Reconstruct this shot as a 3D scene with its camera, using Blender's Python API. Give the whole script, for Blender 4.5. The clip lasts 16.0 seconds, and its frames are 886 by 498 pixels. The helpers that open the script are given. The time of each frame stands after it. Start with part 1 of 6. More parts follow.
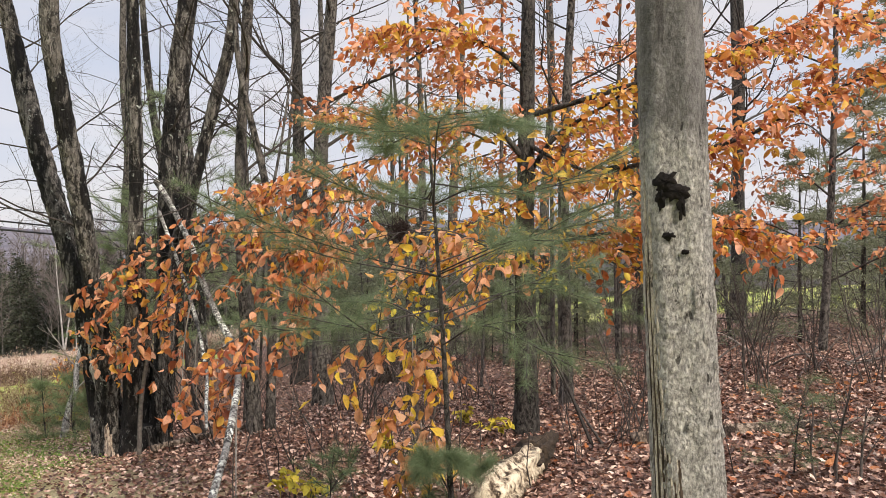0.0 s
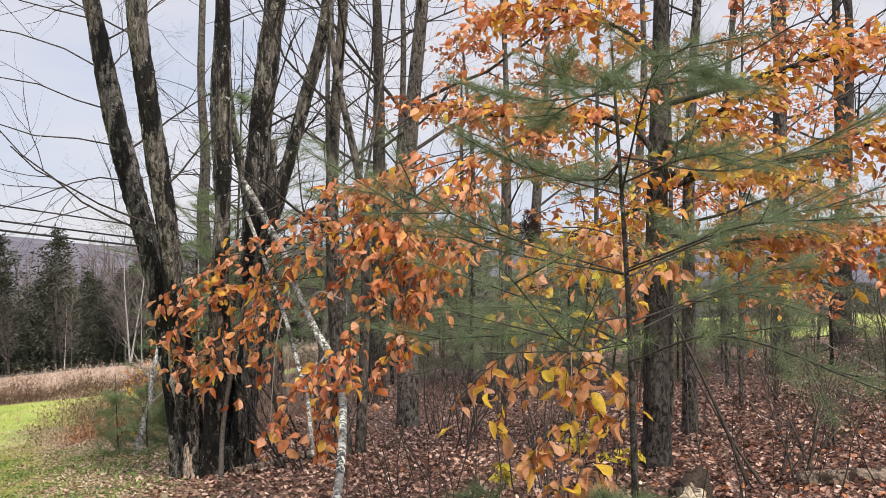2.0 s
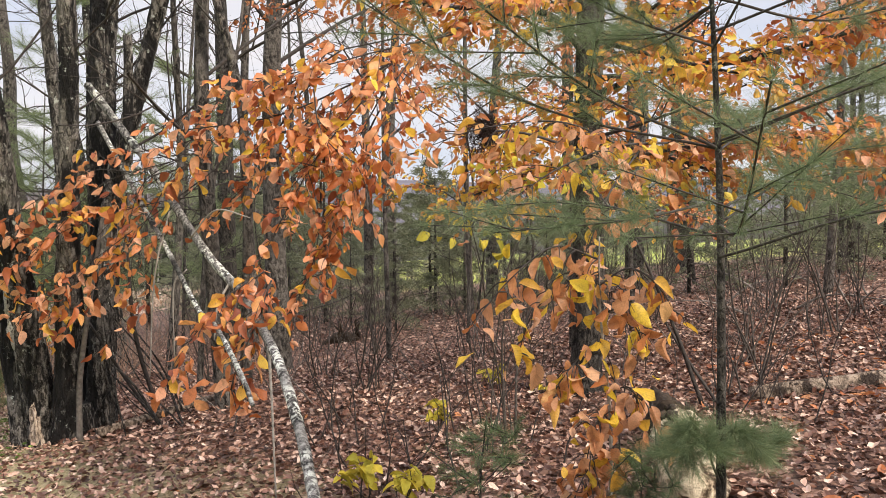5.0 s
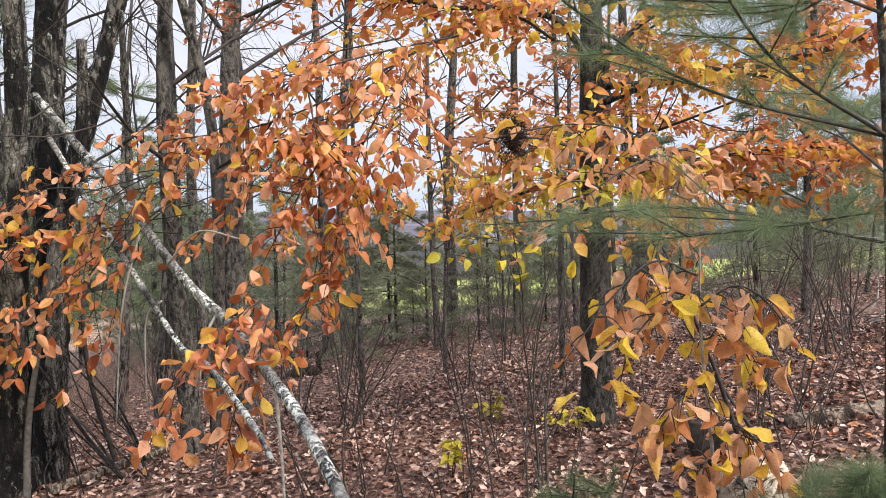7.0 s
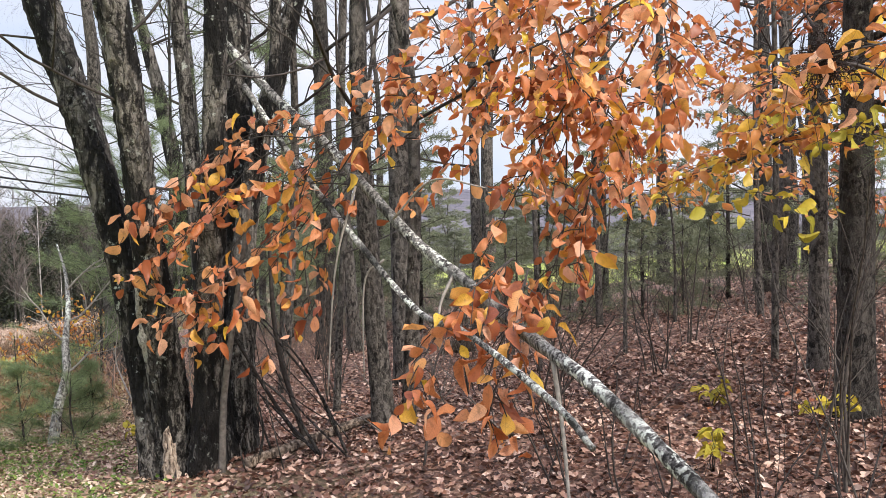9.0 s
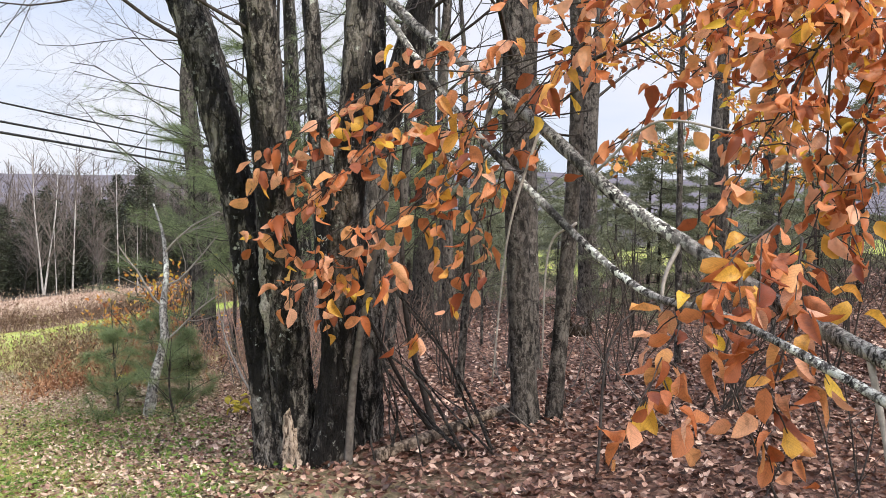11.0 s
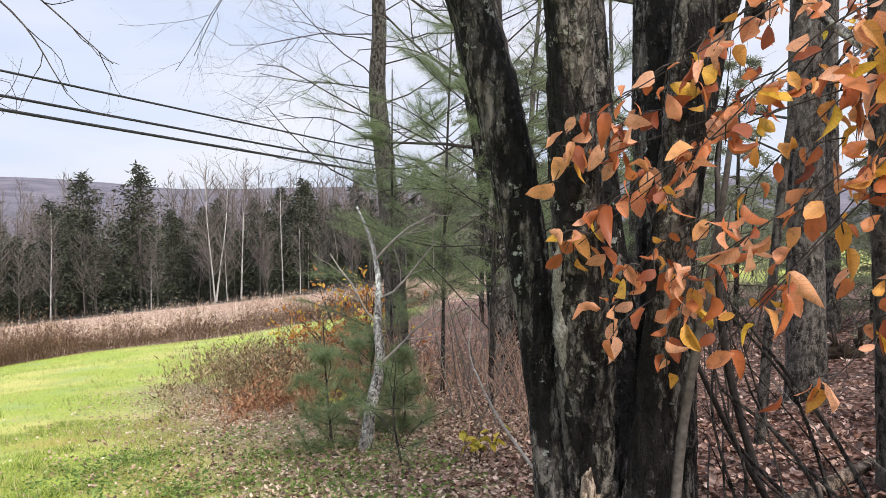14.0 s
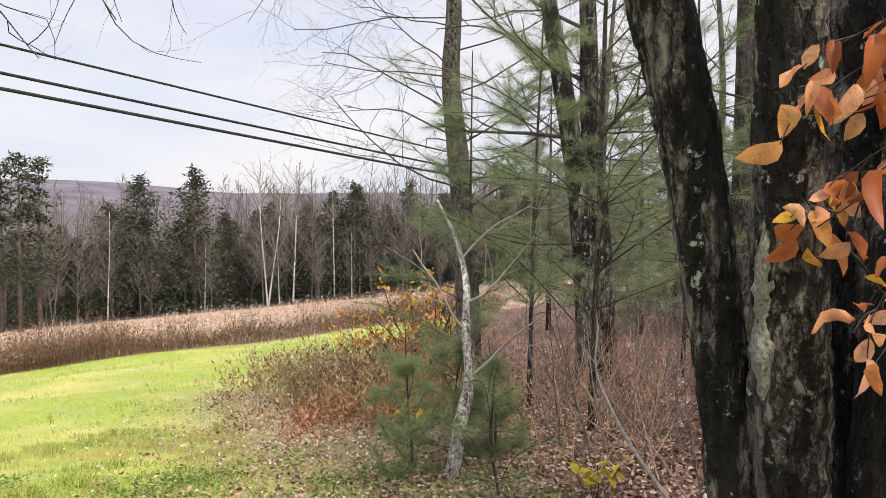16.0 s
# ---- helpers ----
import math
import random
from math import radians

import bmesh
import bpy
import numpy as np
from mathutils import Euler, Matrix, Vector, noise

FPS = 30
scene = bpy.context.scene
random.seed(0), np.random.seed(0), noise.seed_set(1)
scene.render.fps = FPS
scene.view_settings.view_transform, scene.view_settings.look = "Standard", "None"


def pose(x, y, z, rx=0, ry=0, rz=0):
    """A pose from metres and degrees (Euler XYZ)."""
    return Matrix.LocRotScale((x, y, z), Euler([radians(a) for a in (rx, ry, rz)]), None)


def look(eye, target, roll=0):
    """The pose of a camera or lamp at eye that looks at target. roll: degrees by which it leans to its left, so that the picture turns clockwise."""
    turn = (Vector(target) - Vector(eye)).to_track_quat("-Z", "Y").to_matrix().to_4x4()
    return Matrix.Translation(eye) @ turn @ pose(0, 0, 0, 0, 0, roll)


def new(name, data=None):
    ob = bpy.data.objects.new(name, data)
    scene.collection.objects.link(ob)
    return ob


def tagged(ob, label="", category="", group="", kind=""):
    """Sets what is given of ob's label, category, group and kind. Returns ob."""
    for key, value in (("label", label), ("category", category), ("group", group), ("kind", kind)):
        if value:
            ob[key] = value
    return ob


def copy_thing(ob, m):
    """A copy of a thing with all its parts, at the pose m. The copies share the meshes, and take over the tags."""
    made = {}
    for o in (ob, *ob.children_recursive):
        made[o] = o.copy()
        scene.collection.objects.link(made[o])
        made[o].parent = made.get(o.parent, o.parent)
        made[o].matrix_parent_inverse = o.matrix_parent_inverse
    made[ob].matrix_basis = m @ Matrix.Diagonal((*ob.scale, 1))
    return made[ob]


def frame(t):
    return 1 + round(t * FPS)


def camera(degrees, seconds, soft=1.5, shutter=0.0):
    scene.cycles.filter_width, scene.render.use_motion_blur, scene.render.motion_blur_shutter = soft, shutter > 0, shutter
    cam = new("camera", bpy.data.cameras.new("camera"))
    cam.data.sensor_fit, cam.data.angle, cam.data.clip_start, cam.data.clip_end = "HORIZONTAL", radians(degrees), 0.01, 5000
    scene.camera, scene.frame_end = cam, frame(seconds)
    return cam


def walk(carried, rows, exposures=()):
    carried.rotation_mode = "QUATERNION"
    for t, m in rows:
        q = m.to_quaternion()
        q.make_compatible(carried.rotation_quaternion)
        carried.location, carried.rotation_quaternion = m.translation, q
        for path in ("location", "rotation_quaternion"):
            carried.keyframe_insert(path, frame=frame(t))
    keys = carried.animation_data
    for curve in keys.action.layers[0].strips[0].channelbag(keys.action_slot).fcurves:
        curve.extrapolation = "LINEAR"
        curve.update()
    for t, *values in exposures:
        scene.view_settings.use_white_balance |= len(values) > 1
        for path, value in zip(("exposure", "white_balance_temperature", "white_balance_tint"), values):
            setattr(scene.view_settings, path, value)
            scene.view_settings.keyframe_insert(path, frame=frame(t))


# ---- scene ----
# ---------------------------------------------------------------- camera
cam = camera(56.9, 16.0, 0.85)
METRES, EYE, TILT, LEAN, TURN = 8.0, 1.5, 0.0, 0.0, 0.0
ROWS = [
    (0.0, 0.0, 0.0, 0.0, 0.0, 0.0, -0.0),
    (0.5, -0.0141, 0.0264, 0.0009, 0.19, 0.75, -0.4),
    (1.0, -0.0341, 0.0561, -0.0038, 0.77, 1.34, -0.88),
    (1.5, -0.0519, 0.0842, -0.011, 1.81, 1.52, -1.01),
    (2.0, -0.0726, 0.1141, -0.0172, 3.97, 1.38, -0.7),
    (2.5, -0.1029, 0.1432, -0.0227, 5.82, 0.92, -0.05),
    (3.0, -0.1314, 0.1693, -0.0285, 8.33, 0.1, 0.86),
    (3.5, -0.1485, 0.1958, -0.0375, 4.97, -0.88, 0.76),
    (4.0, -0.1612, 0.2079, -0.0436, -0.7, -2.06, 0.47),
    (4.5, -0.1698, 0.2185, -0.0457, -5.49, -2.79, 0.3),
    (7.0, -0.2298, 0.3216, -0.0529, -13.75, -0.72, 1.22),
    (7.5, -0.2495, 0.3424, -0.0589, -12.05, -1.29, 1.36),
    (8.0, -0.2761, 0.3644, -0.0622, -9.91, -1.5, 1.33),
    (8.5, -0.2989, 0.3906, -0.0677, -7.67, -1.84, 1.19),
    (9.0, -0.3149, 0.425, -0.0711, -6.28, -1.91, 0.81),
    (11.5, -0.4026, 0.5674, -0.0902, 0.72, -3.64, -1.23),
    (12.0, -0.4187, 0.5974, -0.0924, 4.19, -3.88, -0.58),
    (12.5, -0.4365, 0.6228, -0.0938, 5.91, -4.11, 0.01),
    (13.0, -0.462, 0.6428, -0.0945, 7.38, -3.77, 0.26),
    (13.5, -0.4807, 0.6676, -0.099, 8.08, -3.48, 0.22),
    (14.0, -0.4992, 0.6978, -0.099, 8.47, -2.89, 0.02),
    (14.5, -0.521, 0.721, -0.1006, 9.04, -2.29, -0.23),
    (15.0, -0.5373, 0.7474, -0.106, 10.07, -2.24, -0.34),
    (15.5, -0.5467, 0.7795, -0.1096, 11.38, -2.31, -0.36),
    (16.0, -0.563, 0.8034, -0.1138, 11.93, -2.48, -0.5),
]
walk(cam, [(t, pose(0, 0, EYE, TILT, LEAN, TURN) @ pose(METRES * x, METRES * y, METRES * z, 90 + pitch, roll, yaw)) for t, x, y, z, yaw, pitch, roll in ROWS],
     [(0.0, -0.05, 6650, 10), (3.0, -0.05, 6500, 10), (4.2, 0.05, 6900, 10), (7.0, 0.2, 6250, 10), (9.0, 0.22, 6250, 10), (11.5, 0.16, 6250, 10), (13.5, 0.12, 6200, 10), (15.0, 0.13, 6400, 10), (16.0, 0.16, 6750, 10)])

# ---------------------------------------------------------------- light
SUN_EL, SUN_AZ = 36.0, 140.0      # height above the horizon; degrees clockwise from +y
world = bpy.data.worlds.new("overcast_sky")
scene.world = world
world.use_nodes = True
wt = world.node_tree
wt.nodes.clear()


def wnode(kind):
    return wt.nodes.new(kind)


w_out, w_bg = wnode("ShaderNodeOutputWorld"), wnode("ShaderNodeBackground")
w_sky = wnode("ShaderNodeTexSky")
w_sky.sky_type, w_sky.sun_disc, w_sky.sun_elevation, w_sky.sun_rotation = "NISHITA", False, radians(SUN_EL), radians(SUN_AZ)
w_scale = wnode("ShaderNodeVectorMath")
w_scale.operation = "SCALE"
w_scale.inputs["Scale"].default_value = 0.11
w_co, w_map = wnode("ShaderNodeTexCoord"), wnode("ShaderNodeMapping")
w_map.inputs["Scale"].default_value = (1.4, 1.4, 5.0)
w_noise, w_ramp, w_mix = wnode("ShaderNodeTexNoise"), wnode("ShaderNodeValToRGB"), wnode("ShaderNodeMix")
w_mix.data_type = "RGBA"
w_noise.inputs["Scale"].default_value, w_noise.inputs["Detail"].default_value = 1.6, 5.0
w_ramp.color_ramp.elements[0].position, w_ramp.color_ramp.elements[0].color = 0.3, (0.58, 0.655, 0.83, 1)
w_ramp.color_ramp.elements[1].position, w_ramp.color_ramp.elements[1].color = 0.68, (0.88, 0.84, 0.87, 1)
w_mix.inputs["Factor"].default_value = 0.88
wt.links.new(w_co.outputs["Generated"], w_map.inputs["Vector"])
wt.links.new(w_map.outputs["Vector"], w_noise.inputs["Vector"])
wt.links.new(w_noise.outputs["Fac"], w_ramp.inputs["Fac"])
wt.links.new(w_sky.outputs["Color"], w_scale.inputs[0])
wt.links.new(w_scale.outputs["Vector"], w_mix.inputs["A"])
wt.links.new(w_ramp.outputs["Color"], w_mix.inputs["B"])
wt.links.new(w_mix.outputs["Result"], w_bg.inputs["Color"])
wt.links.new(w_bg.outputs["Background"], w_out.inputs["Surface"])
# an overcast sky is some three times as bright overhead as at the horizon
w_sep, w_rise = wnode("ShaderNodeSeparateXYZ"), wnode("ShaderNodeMapRange")
w_rise.inputs["From Min"].default_value, w_rise.inputs["From Max"].default_value = 0.33, 1.0
w_rise.inputs["To Min"].default_value, w_rise.inputs["To Max"].default_value = 1.05, 3.9
wt.links.new(w_co.outputs["Generated"], w_sep.inputs[0])
wt.links.new(w_sep.outputs["Z"], w_rise.inputs["Value"])
wt.links.new(w_rise.outputs["Result"], w_bg.inputs["Strength"])

sun_data = bpy.data.lights.new("sun", "SUN")
sun_data.energy, sun_data.angle, sun_data.color = 5.0, radians(10), (1.0, 0.91, 0.79)
sun = new("sun", sun_data)
sa, se = radians(SUN_AZ), radians(SUN_EL)
sun.matrix_world = look((math.sin(sa) * math.cos(se) * 50, math.cos(sa) * math.cos(se) * 50, math.sin(se) * 50), (0, 0, 0))


# ---------------------------------------------------------------- materials
class Nodes:
    """A material's node tree with short calls."""

    def __init__(self, name):
        self.mat = bpy.data.materials.new(name)
        self.mat.use_nodes = True
        self.t = self.mat.node_tree
        self.bsdf = self.t.nodes["Principled BSDF"]
        self.bsdf.inputs["Specular IOR Level"].default_value = 0.25

    def node(self, kind):
        return self.t.nodes.new(kind)

    def put(self, socket, value):
        if hasattr(value, "is_linked") and hasattr(value, "node"):
            self.t.links.new(value, socket)
        else:
            socket.default_value = value

    def co(self, scale=(1, 1, 1)):
        c, m = self.node("ShaderNodeTexCoord"), self.node("ShaderNodeMapping")
        m.inputs["Scale"].default_value = scale
        self.t.links.new(c.outputs["Object"], m.inputs["Vector"])
        return m.outputs["Vector"]

    def noise(self, vec, scale, detail=4.0, rough=0.55):
        n = self.node("ShaderNodeTexNoise")
        self.put(n.inputs["Vector"], vec)
        n.inputs["Scale"].default_value, n.inputs["Detail"].default_value, n.inputs["Roughness"].default_value = scale, detail, rough
        return n.outputs["Fac"]

    def cells(self, vec, scale, out="Distance", feature="F1"):
        n = self.node("ShaderNodeTexVoronoi")
        n.feature = feature
        self.put(n.inputs["Vector"], vec)
        n.inputs["Scale"].default_value = scale
        return n.outputs[out]

    def ramp(self, fac, *stops):
        n = self.node("ShaderNodeValToRGB")
        e = n.color_ramp.elements
        while len(e) < len(stops):
            e.new(0.5)
        for i, (p, c) in enumerate(stops):
            e[i].position, e[i].color = p, (*c, 1) if not isinstance(c, (int, float)) else (c, c, c, 1)
        self.put(n.inputs["Fac"], fac)
        return n.outputs["Color"]

    def mix(self, fac, a, b, how="MIX"):
        n = self.node("ShaderNodeMix")
        n.data_type, n.blend_type = "RGBA", how
        self.put(n.inputs["Factor"], fac)
        self.put(n.inputs["A"], a if not isinstance(a, tuple) else (*a, 1))
        self.put(n.inputs["B"], b if not isinstance(b, tuple) else (*b, 1))
        return n.outputs["Result"]

    def math(self, op, a, b=0.0, clamp=False):
        n = self.node("ShaderNodeMath")
        n.operation, n.use_clamp = op, clamp
        self.put(n.inputs[0], a)
        self.put(n.inputs[1], b)
        return n.outputs[0]

    def step(self, v, lo, hi):
        n = self.node("ShaderNodeMapRange")
        n.interpolation_type = "SMOOTHSTEP"
        self.put(n.inputs["Value"], v)
        n.inputs["From Min"].default_value, n.inputs["From Max"].default_value = lo, hi
        return n.outputs["Result"]

    def finish(self, color, rough=0.8, height=None, strength=0.4, distance=0.01):
        self.put(self.bsdf.inputs["Base Color"], color)
        self.put(self.bsdf.inputs["Roughness"], rough)
        if height is not None:
            b = self.node("ShaderNodeBump")
            b.inputs["Strength"].default_value, b.inputs["Distance"].default_value = strength, distance
            self.put(b.inputs["Height"], height)
            self.t.links.new(b.outputs["Normal"], self.bsdf.inputs["Normal"])
        return self.mat


def bark(name, dark, mid, pale, lichen=None, lichen_at=0.62, grain=22.0, long=0.22, black=None, black_at=0.62, depth=0.012, lichen_scale=24.0, crack=0.0):
    """Bark: broken ridges, blotches, lichen spots, black damp patches."""
    n = Nodes(name)
    v = n.co((1, 1, long))
    warp = n.node("ShaderNodeTexNoise")
    n.put(warp.inputs["Vector"], n.co())
    warp.inputs["Scale"].default_value, warp.inputs["Detail"].default_value = 9.0, 3.0
    bent = n.node("ShaderNodeVectorMath")
    bent.operation = "MULTIPLY_ADD"
    n.put(bent.inputs[0], warp.outputs["Color"])
    bent.inputs[1].default_value = (0.06, 0.06, 0.06)
    n.put(bent.inputs[2], v)
    ridge = n.noise(bent.outputs[0], grain * 1.5, 6.0, 0.62)
    fine = n.noise(n.co(), grain * 5.0, 5.0, 0.7)
    blotch = n.noise(n.co(), 2.6, 5.0, 0.6)
    both = n.math("ADD", n.math("MULTIPLY", ridge, 0.65), n.math("MULTIPLY", fine, 0.35))
    col = n.ramp(both, (0.445, dark), (0.5, mid), (0.555, pale))
    col = n.mix(n.ramp(ridge, (0.38, 0.95), (0.46, 0.0)), col, tuple(c * 0.3 for c in dark))
    col = n.mix(n.ramp(blotch, (0.45, 0.0), (0.62, 0.5)), col, pale)
    gap = None
    if crack:
        seam = n.math("ABSOLUTE", n.math("SUBTRACT", n.noise(bent.outputs[0], grain * 0.85, 3.0, 0.5), 0.5))
        gap = n.ramp(seam, (0.0, crack), (0.035, 0.0))
    if black:
        patch = n.noise(n.co((1, 1, 0.3)), 4.2, 6.0, 0.66)
        col = n.mix(n.ramp(patch, (black_at - 0.04, 0.0), (black_at, 0.93)), col, black)
    if lichen:
        spots = n.noise(n.co(), lichen_scale, 6.0, 0.68)
        where = n.noise(n.co(), 2.2, 2.0)
        fac = n.math("MULTIPLY", n.ramp(spots, (lichen_at - 0.04, 0.0), (lichen_at, 1.0)), n.ramp(where, (0.42, 0.1), (0.56, 1.0)))
        col = n.mix(fac, col, lichen)
    h = n.math("ADD", n.math("MULTIPLY", n.ramp(ridge, (0.34, 0.0), (0.6, 1.0)), 0.75), n.math("MULTIPLY", fine, 0.35))
    if gap is not None:
        col = n.mix(gap, col, tuple(c * 0.25 for c in dark))
        h = n.math("SUBTRACT", h, n.math("MULTIPLY", gap, 0.6))
    return n.finish(col, 0.9, h, 1.0, depth)


def leaf_material(name, stops, through_light=0.35, islands=True, patch=None):
    """Leaf tissue: a colour by leaf, paler veins' mottle, light through it."""
    n = Nodes(name)
    if islands:
        r = n.node("ShaderNodeNewGeometry").outputs["Random Per Island"]
    else:
        r = n.node("ShaderNodeObjectInfo").outputs["Random"]
    col = n.ramp(r, *stops)
    if patch:
        col = n.mix(n.ramp(n.noise(n.co(), 0.5, 4.0, 0.65), (0.47, 0.0), (0.6, 0.75)), col, patch[0])
        col = n.mix(n.ramp(n.noise(n.co(), 1.3, 4.0, 0.65), (0.5, 0.0), (0.64, 0.5)), col, patch[1])
    mott = n.noise(n.co(), 38.0, 4.0)
    col = n.mix(n.ramp(mott, (0.42, 0.0), (0.7, 0.55)), col, n.mix(0.5, col, (0.12, 0.05, 0.02)))
    if not islands:
        sep = n.node("ShaderNodeSeparateXYZ")
        n.t.links.new(n.co(), sep.inputs[0])
        rib = n.math("SINE", n.math("MULTIPLY", n.math("SUBTRACT", sep.outputs["X"], n.math("MULTIPLY", n.math("ABSOLUTE", sep.outputs["Y"]), 0.9)), 62.0))
        mid = n.math("LESS_THAN", n.math("ABSOLUTE", sep.outputs["Y"]), 0.014)
        vein = n.math("MAXIMUM", n.step(rib, 0.55, 1.0), mid)
        col = n.mix(n.math("MULTIPLY", vein, 0.38), col, n.mix(0.5, col, (0.16, 0.06, 0.02)))
        blot = n.noise(n.co(), 3.5, 5.0, 0.65)
        col = n.mix(n.ramp(blot, (0.52, 0.0), (0.68, 0.65)), col, n.mix(0.6, col, (0.10, 0.04, 0.02)))
        mott = n.math("SUBTRACT", mott, n.math("MULTIPLY", vein, 0.6))
    n.finish(col, 0.46, mott, 0.3, 0.003)
    n.bsdf.inputs["Specular IOR Level"].default_value = 0.45 if "beech" in name or "fallen" in name else 0.12
    tr = n.node("ShaderNodeBsdfTranslucent")
    n.put(tr.inputs["Color"], col)
    mx = n.node("ShaderNodeMixShader")
    mx.inputs["Fac"].default_value = through_light
    n.t.links.new(n.bsdf.outputs[0], mx.inputs[1])
    n.t.links.new(tr.outputs[0], mx.inputs[2])
    n.t.links.new(mx.outputs[0], n.t.nodes["Material Output"].inputs["Surface"])
    return n.mat


def plain(name, a, b, scale=20.0, rough=0.85, depth=0.004):
    n = Nodes(name)
    f = n.noise(n.co(), scale, 5.0)
    return n.finish(n.ramp(f, (0.3, a), (0.7, b)), rough, f, 0.5, depth)


M_MAPLE = bark("maple_bark", (0.018, 0.015, 0.013), (0.078, 0.069, 0.061), (0.23, 0.21, 0.185), (0.46, 0.48, 0.43), 0.645, 16, 0.3, (0.006, 0.005, 0.005), 0.525, 0.04, 15.0, 0.85)


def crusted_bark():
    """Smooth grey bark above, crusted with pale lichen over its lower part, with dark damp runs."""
    n = Nodes("flaking_bark")
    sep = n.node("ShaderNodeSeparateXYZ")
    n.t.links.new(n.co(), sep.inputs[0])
    fine, mid = n.noise(n.co((1, 1, 0.6)), 95.0, 6.0, 0.7), n.noise(n.co((1, 1, 0.25)), 17.0, 6.0, 0.65)
    both = n.math("ADD", n.math("MULTIPLY", fine, 0.5), n.math("MULTIPLY", mid, 0.5))
    col = n.ramp(both, (0.36, (0.045, 0.042, 0.039)), (0.5, (0.115, 0.108, 0.10)), (0.64, (0.20, 0.19, 0.178)))
    run = n.noise(n.co((1, 1, 0.07)), 26.0, 5.0, 0.6)
    col = n.mix(n.ramp(run, (0.56, 0.0), (0.66, 0.75)), col, (0.035, 0.031, 0.028))
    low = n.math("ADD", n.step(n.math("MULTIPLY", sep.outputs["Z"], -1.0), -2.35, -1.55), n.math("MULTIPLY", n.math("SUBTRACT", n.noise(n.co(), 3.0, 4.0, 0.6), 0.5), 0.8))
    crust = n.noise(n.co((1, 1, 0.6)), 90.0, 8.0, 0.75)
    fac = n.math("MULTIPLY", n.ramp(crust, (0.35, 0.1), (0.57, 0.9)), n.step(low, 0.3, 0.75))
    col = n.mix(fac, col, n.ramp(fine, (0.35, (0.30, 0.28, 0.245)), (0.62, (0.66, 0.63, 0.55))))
    pit = n.ramp(n.noise(n.co((1, 1, 0.5)), 21.0, 5.0, 0.7), (0.62, 0.0), (0.67, 0.9))
    col = n.mix(pit, col, (0.03, 0.026, 0.022))
    h = n.math("SUBTRACT", n.math("ADD", n.math("MULTIPLY", fac, 0.8), fine), n.math("MULTIPLY", pit, 0.7))
    return n.finish(col, 0.92, h, 1.0, 0.012)


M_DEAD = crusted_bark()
M_LIMB = bark("lichened_limb_bark", (0.030, 0.026, 0.024), (0.095, 0.088, 0.082), (0.25, 0.235, 0.215), (0.64, 0.65, 0.57), 0.548, 36, 0.5, (0.015, 0.013, 0.012), 0.58, 0.008, 30.0)
M_OAK = bark("dark_woodland_bark", (0.012, 0.010, 0.009), (0.034, 0.029, 0.025), (0.078, 0.070, 0.062), (0.22, 0.23, 0.18), 0.67, 24, 0.45, None, 0.6, 0.016, 24.0, 0.5)
M_WOODS = bark("grey_woodland_bark", (0.022, 0.019, 0.017), (0.068, 0.059, 0.052), (0.142, 0.128, 0.113), (0.27, 0.28, 0.24), 0.68, 20, 0.5, None, 0.6, 0.016, 18.0, 0.45)
M_PALESAP = bark("lichened_sapling_bark", (0.05, 0.045, 0.04), (0.16, 0.15, 0.135), (0.34, 0.32, 0.29), (0.60, 0.62, 0.53), 0.56, 34, 0.5, None, 0.6, 0.006, 16.0)
M_ROTLOG = bark("rotten_log_wood", (0.14, 0.095, 0.06), (0.42, 0.33, 0.23), (0.68, 0.58, 0.42), None, 0.6, 10, 0.6, (0.03, 0.02, 0.014), 0.64, 0.03)
M_OLDLOG = bark("weathered_log_wood", (0.05, 0.036, 0.026), (0.15, 0.11, 0.08), (0.32, 0.25, 0.19), None, 0.6, 20, 0.6, (0.03, 0.02, 0.015), 0.58, 0.02)
M_TWIG = plain("grey_brown_twig", (0.020, 0.016, 0.014), (0.066, 0.056, 0.05), 30)
M_SHRUBTWIG = plain("brown_shrub_stems", (0.032, 0.026, 0.022), (0.10, 0.084, 0.072), 30)
M_WOODTWIG = plain("grey_thicket_twig", (0.075, 0.065, 0.056), (0.19, 0.168, 0.147), 30)
M_PALE = plain("pale_sapling_bark", (0.16, 0.14, 0.125), (0.34, 0.31, 0.27), 40)
M_FARBARK = plain("pale_birch_bark", (0.22, 0.205, 0.19), (0.48, 0.455, 0.43), 3)
M_FARTWIG = plain("bare_crown_twigs", (0.085, 0.070, 0.062), (0.175, 0.148, 0.132), 2)
M_ROT = plain("bleached_rotten_wood", (0.30, 0.22, 0.14), (0.72, 0.62, 0.47), 9, 0.9, 0.02)
M_ROTDARK = plain("dark_rotten_wood", (0.010, 0.007, 0.005), (0.06, 0.042, 0.028), 30, 0.95, 0.02)
M_SPLIT = bark("grey_weathered_split_wood", (0.07, 0.058, 0.045), (0.24, 0.205, 0.16), (0.44, 0.39, 0.31), None, 0.6, 40, 0.08, None, 0.6, 0.006)
M_SCAR = bark("bare_scar_wood", (0.14, 0.10, 0.075), (0.36, 0.28, 0.215), (0.50, 0.41, 0.33), None, 0.6, 30, 0.2, None, 0.6, 0.01)
ORANGE = ((0.0, (0.26, 0.065, 0.03)), (0.2, (0.52, 0.155, 0.05)), (0.42, (0.70, 0.27, 0.105)), (0.62, (0.82, 0.46, 0.30)), (0.78, (0.76, 0.36, 0.15)), (0.91, (0.72, 0.36, 0.06)), (1.0, (0.80, 0.54, 0.06)))
